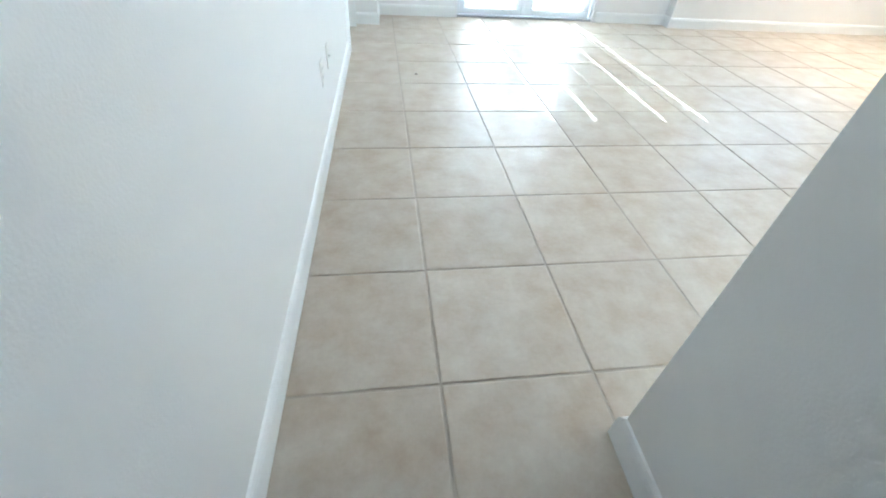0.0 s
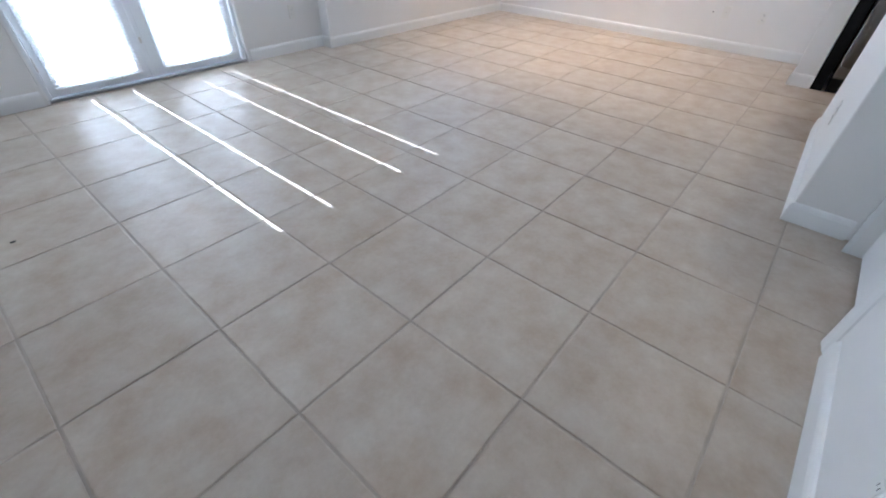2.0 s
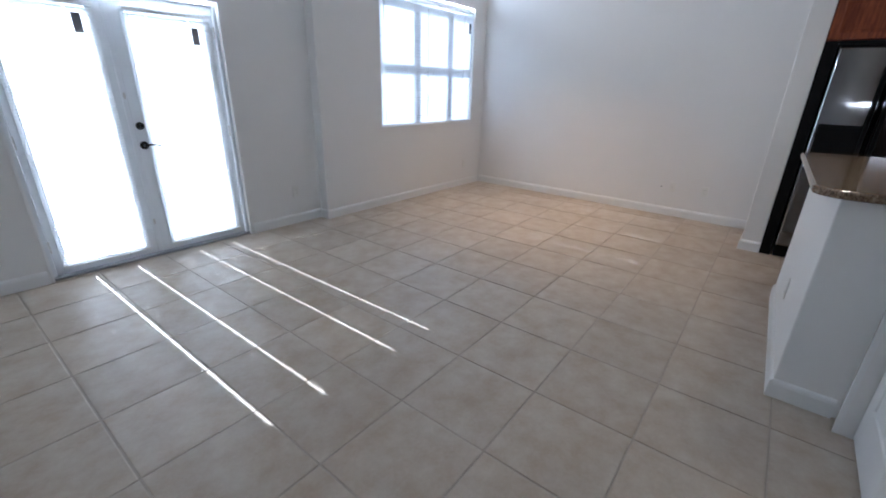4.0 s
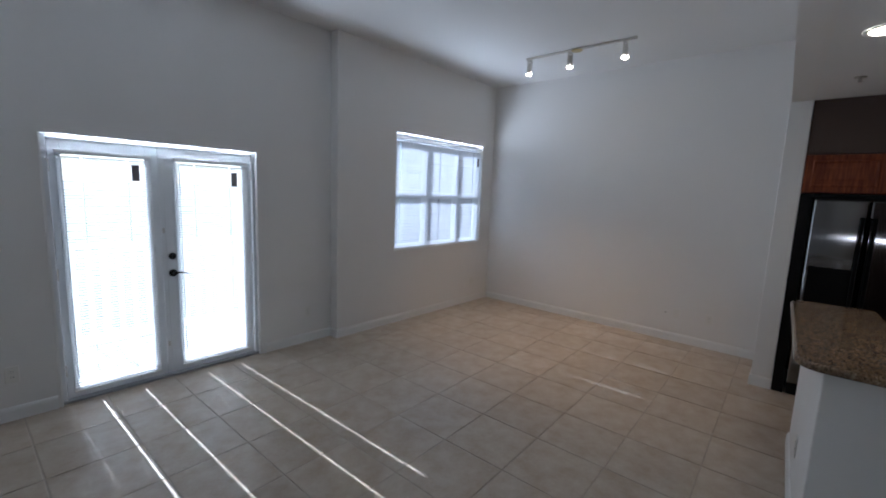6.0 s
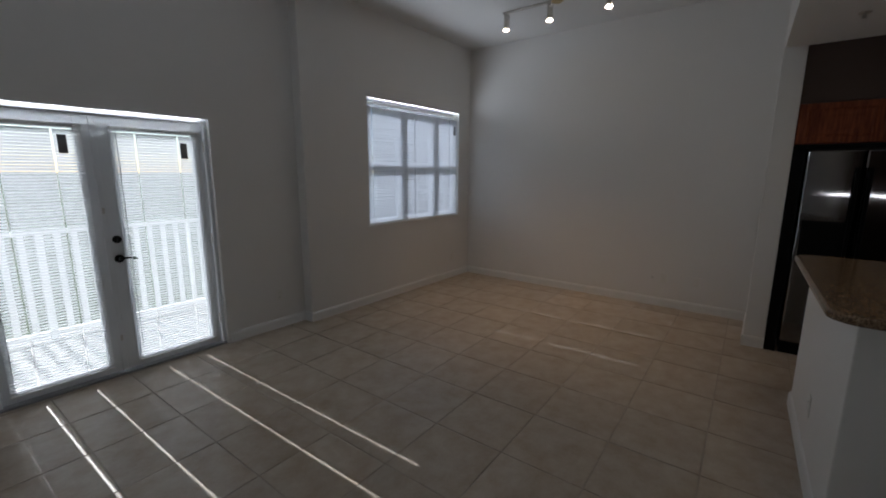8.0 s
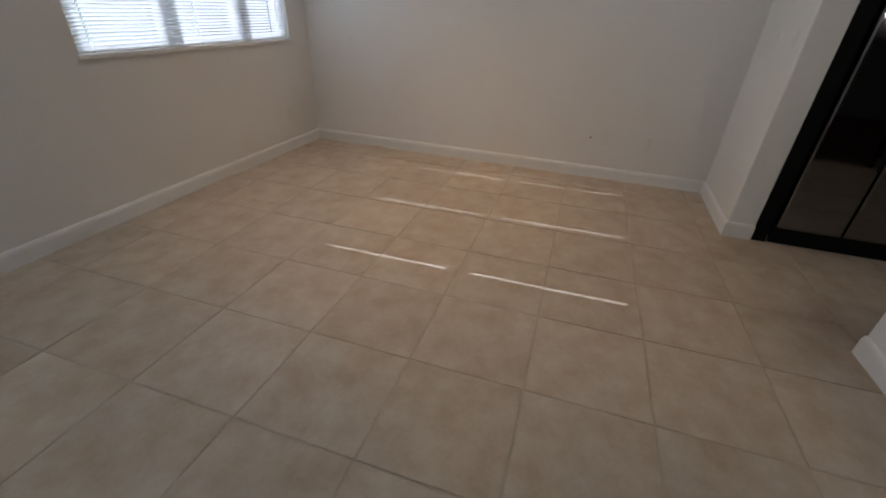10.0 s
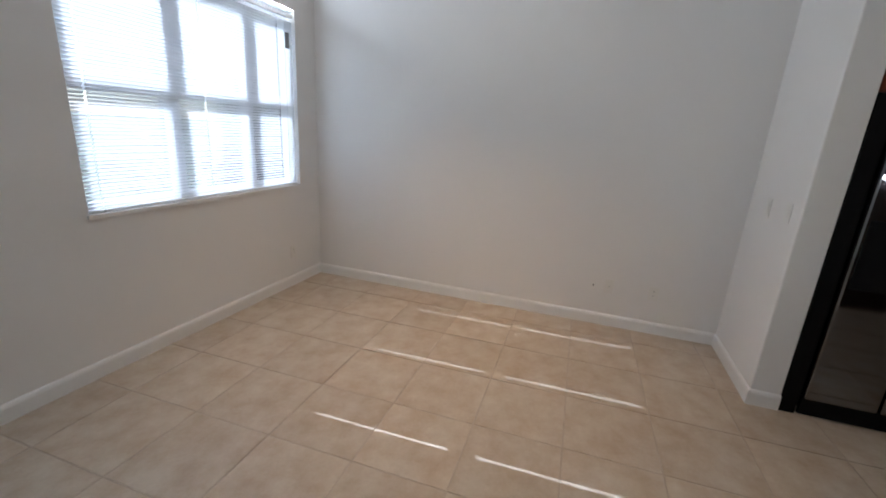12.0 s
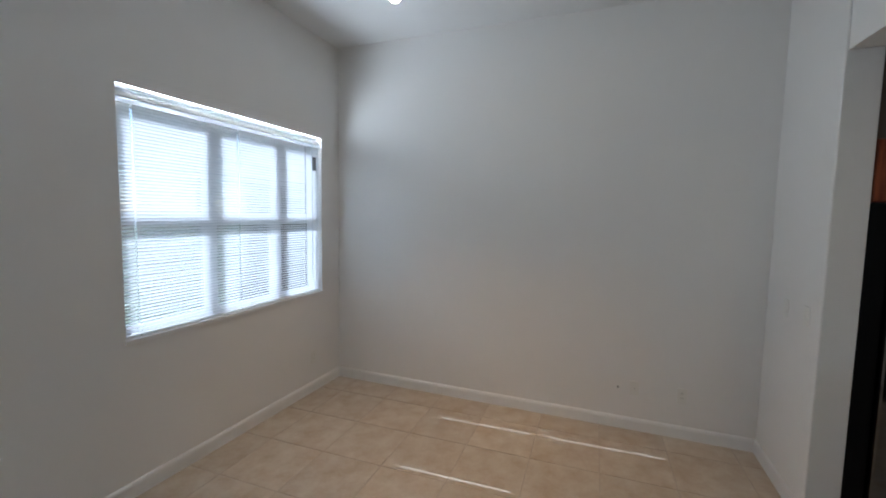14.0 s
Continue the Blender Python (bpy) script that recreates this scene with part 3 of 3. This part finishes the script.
def bar_top():
    x0, x1, y0, y1, z0, z1 = BAR_X0, BAR_X1, BAR_Y0, BAR_Y1, 1.03, 1.067
    pts = []
    for cx, cy, r, a0 in ((x0, y0, 0.03, 180), (x1, y0, 0.03, 270), (x1, y1, BAR_R, 0), (x0, y1, BAR_R, 90)):
        sx, sy = (1 if cx == x0 else -1), (1 if cy == y0 else -1)
        for k in range(9):
            a = radians(a0 + 90 * k / 8)
            pts.append((cx + sx * r + r * math.cos(a), cy + sy * r + r * math.sin(a)))
    bm = bmesh.new()
    mid = Vector(((x0 + x1) / 2, (y0 + y1) / 2))
    rings = []
    for inset, z in ((0.012, z0), (0.004, z0 + 0.004), (0, z0 + 0.012), (0, z1 - 0.012), (0.004, z1 - 0.004), (0.012, z1)):
        ring = []
        for x, y in pts:
            sx = 1 if x < mid.x else -1
            sy = 1 if y < mid.y else -1
            ring.append(bm.verts.new((x + sx * inset, y + sy * inset, z)))
        rings.append(ring)
    n = len(pts)
    for lo, hi in zip(rings, rings[1:]):
        for i in range(n):
            bm.faces.new((lo[i], lo[(i + 1) % n], hi[(i + 1) % n], hi[i]))
    bm.faces.new(rings[-1])
    bm.faces.new(list(reversed(rings[0])))
    bmesh.ops.recalc_face_normals(bm, faces=bm.faces)
    skewed(bm, x1, SKEW)
    return solid("bar_top", bm, GRANITE, "polished brown granite bar top on the half wall", "counter", origin=(mid.x, mid.y, z0))


bar_top()

# ---- refrigerator and its surround ----
FX = 4.575
fr = thing("refrigerator", (4.95, -0.28, 0), "dark stainless side by side refrigerator with black handles", "refrigerator")
part("cabinet", boxes((FX + 0.06, 5.33, -0.745, 0.175, 0.03, 1.765), bevel=0.006), BLACKP, fr)
fdoor = part("freezer_door", boxes((FX, FX + 0.057, -0.170, 0.175, 0.115, 1.778), bevel=0.014), STEEL, fr, "narrow steel freezer door")
rdoor = part("fridge_door", boxes((FX, FX + 0.057, -0.745, -0.178, 0.115, 1.778), bevel=0.014), STEEL, fr, "wide steel door")
part("kick_grille", boxes((FX + 0.03, FX + 0.058, -0.74, 0.170, 0.0, 0.108), bevel=0.004), BLACKP, fr, "black kick grille")
disp = part("dispenser", boxes((FX - 0.004, FX + 0.004, -0.145, 0.148, 0.82, 1.20), bevel=0.003), BLACKP, fdoor, "black water dispenser panel")
for hy in (-0.137, -0.211):
    bm = boxes((FX - 0.062, FX - 0.038, hy - 0.013, hy + 0.013, 0.55, 1.64), bevel=0.008)
    add_box(bm, FX - 0.045, FX, hy - 0.011, hy + 0.011, 1.56, 1.60, 0.004)
    add_box(bm, FX - 0.045, FX, hy - 0.011, hy + 0.011, 0.58, 0.62, 0.004)
    part("handle", bm, BLACKP, fdoor if hy > -0.17 else rdoor, "black bar handle")
# Black frame; its side panel also stands in for the shaded gap.
sur = thing("refrigerator_surround", (4.95, 0.2, 0), "black surround of the refrigerator, filling its shadow gap too", "panel")
part("side_panel", boxes((FX + 0.02, 5.34, 0.190, PY0 - 0.002, 0, 1.825), bevel=0.002), BLACKP, sur)
part("top_panel", boxes((FX + 0.02, 5.34, -0.77, 0.188, 1.79, 1.825), bevel=0.002), BLACKP, sur)
cab = thing("wall_cabinet", (4.95, -0.35, 1.83), "dark cherry wood wall cabinet above the refrigerator", "cabinet")
part("body", boxes((FX + 0.04, 5.34, -0.77, PY0 - 0.002, 1.83, 2.155), bevel=0.002), WOOD, cab)
for ya, yb in ((-0.765, -0.250), (-0.244, PY0 - 0.006)):
    dr = part("door", boxes((FX + 0.018, FX + 0.037, ya, yb, 1.835, 2.150), bevel=0.003), WOOD, cab)
    bm = bmesh.new()
    panel_faces(bm, (ya + 0.05, yb - 0.05, 1.88, 2.105), 0.006, lambda u, v, out: (FX + 0.0175 - out, u, v))
    part("panel", bm, WOOD, dr)
solid("soffit", boxes((FX + 0.05, 5.36, -0.77, PY0 - 0.001, 2.159, HK)), BROWN, "dark brown soffit above the wall cabinet", "soffit", kind="structure")

# ---- kitchen ceiling lamp, sprinkler ----
RL = (REC_X, REC_Y)
rl = thing("recessed_light", (*RL, HK), "lit recessed ceiling downlight with a white trim ring", "ceiling light")
bm = bmesh.new()
rings = []
for r, z in ((0.098, -0.001), (0.096, -0.006), (0.080, -0.008), (0.074, -0.003)):
    rings.append([bm.verts.new((RL[0] + r * math.cos(k * math.tau / 32), RL[1] + r * math.sin(k * math.tau / 32), HK + z)) for k in range(32)])
for lo, hi in zip(rings, rings[1:]):
    for i in range(32):
        bm.faces.new((lo[i], lo[(i + 1) % 32], hi[(i + 1) % 32], hi[i]))
part("trim_ring", bm, TRIM, rl, smooth=True)
part("lens", tube((*RL, HK - 0.0035), (*RL, HK - 0.0015), 0.076, 0.076, 32), BULB, rl, "glowing warm lamp lens")
sp = thing("sprinkler_head", (3.91, 0.04, HK), "small ceiling sprinkler head with a metal plate", "sprinkler")
part("plate", tube((3.91, 0.04, HK - 0.008), (3.91, 0.04, HK - 0.0005), 0.03, 0.036, 20), NICKEL, sp)
part("deflector", tube((3.91, 0.04, HK - 0.035), (3.91, 0.04, HK - 0.008), 0.012, 0.007, 12), NICKEL, sp)

# ---- track light ----
TX = 4.395
tr = thing("track_light", (TX, 2.3, HC), "brushed nickel ceiling track with three lit spotlights", "track light")
part("track", boxes((TX - 0.017, TX + 0.017, 1.72, 3.00, HC - 0.022, HC - 0.0005), bevel=0.003), NICKEL, tr)
bm = tube((TX, 2.36, HC - 0.03), (TX, 2.36, HC - 0.0225), 0.05, 0.062, 24)
part("canopy", bm, mat("brass_canopy", (0.55, 0.45, 0.22), 0.35, metal=0.9), tr, "round brass-toned feed canopy")
for hy, tilt_x, tilt_y in ((2.95, -0.02, 0.02), (2.435, -0.03, -0.02), (1.83, -0.05, -0.05)):
    top = Vector((TX, hy, HC - 0.022))
    aim = Vector((tilt_x, tilt_y, -1)).normalized()
    head = part("stem", tube(top, top + Vector((0, 0, -0.010)), 0.009, n=12), NICKEL, tr)
    part("knuckle", tube(top + Vector((0, 0, -0.024)), top + Vector((0, 0, -0.010)), 0.016, n=14), NICKEL, head)
    c0 = top + Vector((0, 0, -0.038))
    for sx in (-1, 1):
        part("yoke", boxes((TX + sx * 0.046 - 0.0025, TX + sx * 0.046 + 0.0025, hy - 0.008, hy + 0.008, c0.z - 0.118, c0.z + 0.038), bevel=0.001), NICKEL, head)
    part("yoke_bridge", boxes((TX - 0.0485, TX + 0.0485, hy - 0.008, hy + 0.008, c0.z + 0.034, c0.z + 0.039), bevel=0.001), NICKEL, head)
    bm = bmesh.new()
    m = Matrix.Translation(c0) @ aim.to_track_quat("Z", "Y").to_matrix().to_4x4()
    rings = []
    for r, z in ((0.006, 0.0), (0.022, 0.004), (0.027, 0.016), (0.028, 0.105), (0.037, 0.128), (0.039, 0.134), (0.036, 0.134), (0.034, 0.122)):
        rings.append([bm.verts.new(m @ Vector((r * math.cos(k * math.tau / 24), r * math.sin(k * math.tau / 24), z))) for k in range(24)])
    for lo, hi in zip(rings, rings[1:]):
        for i in range(24):
            bm.faces.new((lo[i], lo[(i + 1) % 24], hi[(i + 1) % 24], hi[i]))
    bm.faces.new(list(reversed(rings[0])))
    part("shade", bm, NICKEL, head, "cylindrical nickel lamp can", smooth=True)
    bm = bmesh.new()
    rings = []
    for r, z in ((0.0335, 0.118), (0.033, 0.132), (0.026, 0.142), (0.012, 0.147)):
        rings.append([bm.verts.new(m @ Vector((r * math.cos(k * math.tau / 24), r * math.sin(k * math.tau / 24), z))) for k in range(24)])
    for lo, hi in zip(rings, rings[1:]):
        for i in range(24):
            bm.faces.new((lo[i], lo[(i + 1) % 24], hi[(i + 1) % 24], hi[i]))
    bm.faces.new(rings[-1])
    part("bulb", bm, BULB, head, "glowing warm reflector bulb", smooth=True)
    spot = new("track_spot", bpy.data.lights.new("track_spot", "SPOT"))
    spot.data.energy, spot.data.color = SPOT_POWER, (1.0, 0.60, 0.27)
    spot.data.spot_size, spot.data.spot_blend, spot.data.shadow_soft_size = radians(74), 0.9, 0.03
    spot.matrix_world = look(c0 + aim * 0.155, c0 + aim * 2)
down = new("downlight", bpy.data.lights.new("downlight", "SPOT"))
down.data.energy, down.data.color = DOWN_POWER, (1.0, 0.74, 0.48)
down.data.spot_size, down.data.spot_blend, down.data.shadow_soft_size = radians(120), 0.8, 0.06
down.matrix_world = look((*RL, HK - 0.012), (RL[0] + 0.001, RL[1], 0))


# Unseen glowing strip, added so the refrigerator doors show a level streak.
uc = thing("streak_glow_strip", (2.175, -0.75, 1.33), "unseen glowing strip added to streak the refrigerator doors", "strip light")
part("housing", boxes((HX0, HX0 + 0.03, -1.25, -0.208, 1.325, 1.36), bevel=0.004), TRIM, uc)
part("diffuser", boxes((HX0 + 0.0302, HX0 + 0.036, -1.24, -0.215, 1.329, 1.341), bevel=0.002), STRIP, uc, "glowing face of the added strip")


# ---- wall plates ----
def wall_plate(axis, face, sign, along, z, kind):
    """axis: the wall's normal. kind: outlet, switch, coax or blank."""
    def P(u, out, v):
        return (face + sign * out, along + u, z + v) if axis == "x" else (along + u, face + sign * out, z + v)
    def bx(u0, u1, o0, o1, v0, v1, bev):
        a, b = P(u0, o0, v0), P(u1, o1, v1)
        lo, hi = [min(p, q) for p, q in zip(a, b)], [max(p, q) for p, q in zip(a, b)]
        return boxes((lo[0], hi[0], lo[1], hi[1], lo[2], hi[2]), bevel=bev)
    names = {"outlet": ("wall_outlet", "ivory white duplex wall outlet", "outlet"), "switch": ("light_switch", "ivory white rocker light switch", "switch"),
             "coax": ("cable_plate", "ivory white cable jack wall plate", "wall plate"), "jack": ("cable_hole", "small dark cable stub in the wall", "cable stub")}
    nm, lab, cat = names[kind]
    ob = thing(nm, P(0, 0, 0), lab, cat)
    if kind == "jack":
        a, b = P(0, 0, 0), P(0, 0.012, 0)
        part("stub", tube(a, b, 0.007, 0.005, 12), DARK, ob)
        return
    part("plate", bx(-0.036, 0.036, 0.0, 0.006, -0.058, 0.058, 0.002), PLATE, ob)
    if kind == "outlet":
        for v in (-0.02, 0.02):
            r = part("receptacle", bx(-0.016, 0.016, 0.006, 0.008, v - 0.014, v + 0.014, 0.001), PLATE, ob)
            for u in (-0.006, 0.006):
                part("slot", bx(u - 0.0012, u + 0.0012, 0.008, 0.0084, v - 0.004, v + 0.006, 0), DARK, r)
    elif kind == "switch":
        part("rocker", bx(-0.016, 0.016, 0.006, 0.010, -0.032, 0.032, 0.002), PLATE, ob)
    else:
        part("jack", tube(P(0, 0.006, 0), P(0, 0.016, 0), 0.006, 0.005, 12), NICKEL, ob)


wall_plate("x", XE, -1, 1.394, 0.342, "jack")
wall_plate("x", XE, -1, 1.270, 0.350, "coax")
wall_plate("x", XE, -1, 0.930, 0.345, "outlet")
wall_plate("y", PY1, 1, 5.055, 1.165, "switch")
wall_plate("y", PY1, 1, 4.76, 1.175, "switch")
wall_plate("y", YW, -1, 4.98, 0.335, "outlet")
wall_plate("y", YD, -1, 2.16, 0.345, "outlet")
wall_plate("y", YD, -1, -0.13, 0.335, "outlet")
wall_plate("x", XL, 1, 1.45, 0.37, "outlet")
wall_plate("x", XL, 1, 1.70, 0.37, "coax")
wall_plate("y", YC, 1, PLATE_X, 0.36, "outlet")
wall_plate("y", HY1 + SKEW * (OUT_H[0] - HX0), 1, OUT_H[0], OUT_H[1], "outlet")

bm = bmesh.new()
bmesh.ops.create_icosphere(bm, subdivisions=1, radius=0.008, matrix=Matrix.Translation((-0.402, 2.515, 0.004)) @ Matrix.Diagonal((1.6, 0.8, 0.5, 1)))
solid("debris", bm, DARK, "tiny dark scrap of debris on the tiles", "debris", origin=(-0.402, 2.515, 0.0))

# ---- outside ----
solid("ground", boxes((-900, 900, -400, 1500, -3.4, -3.2)), GRASS, "grassy ground far below the balcony", "ground", kind="structure")
solid("balcony_floor", boxes((-1.4, 2.75, YD + T, 6.0, -0.16, -0.02), bevel=0.004), CONC, "pale concrete balcony floor", "balcony", kind="structure")
solid("exterior_wall", boxes((-5.0, XL - T, YD, YD + T, -3.2, 5.5), (XE + T, 9.0, YD, YD + T, -3.2, 5.5), (XL - T, XE + T, YD + 0.0, YD + T, -3.2, -0.2), (XL - T, XE + T, YD, YD + T, HC + 0.15, 5.5)), STUCCO,
      "cream stucco outer wall", "wall", kind="structure")
RY = 5.75
rail = thing("balcony_railing", (0.67, RY, -0.02), "white painted metal balcony railing with upright balusters", "railing")
part("top_rail", boxes((-1.35, 2.69, RY - 0.03, RY + 0.03, 1.0, 1.045), bevel=0.006), RAILP, rail)
part("bottom_rail", boxes((-1.35, 2.69, RY - 0.02, RY + 0.02, 0.02, 0.06), bevel=0.004), RAILP, rail)
bal = boxes((-0.025, 0.025, -0.012, 0.012, 0.08, 1.02))
b_me = bpy.data.meshes.new("baluster")
bal.to_mesh(b_me)
bal.free()
b_me.materials.append(RAILP)
for k in range(31):
    o = new("baluster", b_me)
    o.parent = rail
    o.location = (-1.24 + 0.127 * k - 0.67, 0, 0)
for px in (-1.33, 0.66, 2.66):
    part("post", boxes((px - 0.03, px + 0.03, RY - 0.03, RY + 0.03, -0.02, 1.0), bevel=0.004), RAILP, rail)


def palm(x, y, z0, height, seed, label):
    """A palm: leaning ringed trunk and arching fronds of many leaflets."""
    rnd = random.Random(seed)
    t = thing("palm_tree", (x, y, z0), label, "palm tree")
    bm = bmesh.new()
    prev, pr = Vector((x, y, z0)), 0.16
    for k in range(1, 15):
        u = k / 14
        cur, cr = Vector((x + 0.25 * u * u, y - 0.1 * u, z0 + height * u)), 0.16 - 0.05 * u
        add_tube(bm, prev, cur, pr, cr * 1.06, 12)
        prev, pr = cur, cr
    part("trunk", bm, BARK, t)
    top = prev
    for f in range(18):
        a = f * 2.399 + rnd.uniform(-0.2, 0.2)
        up = rnd.uniform(-0.2, 1.0)
        L = rnd.uniform(1.3, 1.8)
        out = Vector((math.cos(a), math.sin(a), 0))
        side = Vector((-math.sin(a), math.cos(a), 0))
        bm = bmesh.new()
        pts = []
        for k in range(15):
            u = k / 14
            pts.append(top + out * (L * u) + Vector((0, 0, up * L * u - 0.9 * L * u * u)))
        for k in range(14):
            add_tube(bm, pts[k], pts[k + 1], 0.014 * (1 - k / 15), 0.014 * (1 - (k + 1) / 15), 5, caps=False)
            for s in (-1, 1):
                for h in (0.0, 0.5):
                    b0 = pts[k].lerp(pts[k + 1], h)
                    ll = 0.42 * math.sin(math.pi * min((k + h + 1.5) / 15.5, 1)) + 0.05
                    tip = b0 + side * s * ll * 0.8 + out * ll * 0.45 + Vector((0, 0, -ll * rnd.uniform(0.25, 0.6)))
                    midp = b0.lerp(tip, 0.45) + Vector((0, 0, 0.03))
                    w = out * 0.016
                    v = [bm.verts.new(p) for p in (b0, midp + w, tip, midp - w)]
                    bm.faces.new(v)
        part("frond", bm, LEAF, t)
    return t


palm(7.75, 6.55, -3.2, 4.05, 3, "green feather palm tree beyond the balcony")

# ---- floor tiles ----
TILE_STEP, JOINT, LAY = 0.47, 0.0078, radians(1.25)   # the tiles are laid slightly askew to the walls
FLOOR_X0, FLOOR_X1, FLOOR_Y0, FLOOR_Y1 = XL - 0.05, XE + 0.05, YB - 0.05, YD + 0.018


def inside_room(poly):
    """The part of a polygon that lies within the room's floor."""
    for axis, limit, keep in ((0, FLOOR_X0, 1), (0, FLOOR_X1, -1), (1, FLOOR_Y0, 1), (1, FLOOR_Y1, -1)):
        out = []
        for p, q in zip(poly, poly[1:] + poly[:1]):
            dp, dq = (p[axis] - limit) * keep, (q[axis] - limit) * keep
            if dp >= 0:
                out.append(p)
            if dp * dq < 0:
                out.append(p.lerp(q, dp / (dp - dq)))
        poly = out
        if len(poly) < 3:
            return []
    return poly


def tile_mesh(outline):
    """A tile about its own middle with pressed, slightly rounded edges."""
    bm = bmesh.new()
    rings = []
    for inset, z in ((0, -0.0035), (0, -0.0012), (0.004, 0)):
        ring = []
        for x, y in outline:
            k = max(1 - inset / max(math.hypot(x, y) * 0.7071, 0.01), 0.2)
            ring.append(bm.verts.new((x * k, y * k, z)))
        rings.append(ring)
    n = len(outline)
    for lo, hi in zip(rings, rings[1:]):
        for i in range(n):
            bm.faces.new((lo[i], lo[(i + 1) % n], hi[(i + 1) % n], hi[i]))
    bm.faces.new(rings[-1])
    me = bpy.data.meshes.new("tile")
    bm.to_mesh(me)
    bm.free()
    me.materials.append(TILE)
    return me


half = (TILE_STEP - JOINT) / 2
SQUARE = [Vector((-half, -half)), Vector((half, -half)), Vector((half, half)), Vector((-half, half))]
whole_tile = tile_mesh(SQUARE)
turn = Matrix.Rotation(LAY, 2)
for i in range(-4, 14):
    for j in range(-9, 11):
        mid = turn @ Vector(((i + 0.5) * TILE_STEP, (j + 0.5) * TILE_STEP))
        placed = [mid + turn @ p for p in SQUARE]
        cut = inside_room(placed)
        if not cut:
            continue
        if cut == placed:
            me = whole_tile
        else:
            spot_mid = sum(cut, Vector((0, 0))) / len(cut)
            mid = spot_mid
            me = tile_mesh([turn.inverted() @ (p - mid) for p in cut])
        t_ob = new("tile", me)
        t_ob.location = (mid.x, mid.y, random.uniform(-0.0004, 0.0004))
        t_ob.rotation_euler = (random.uniform(-0.0008, 0.0008), random.uniform(-0.0008, 0.0008), LAY)
        t_ob.parent = FLOOR
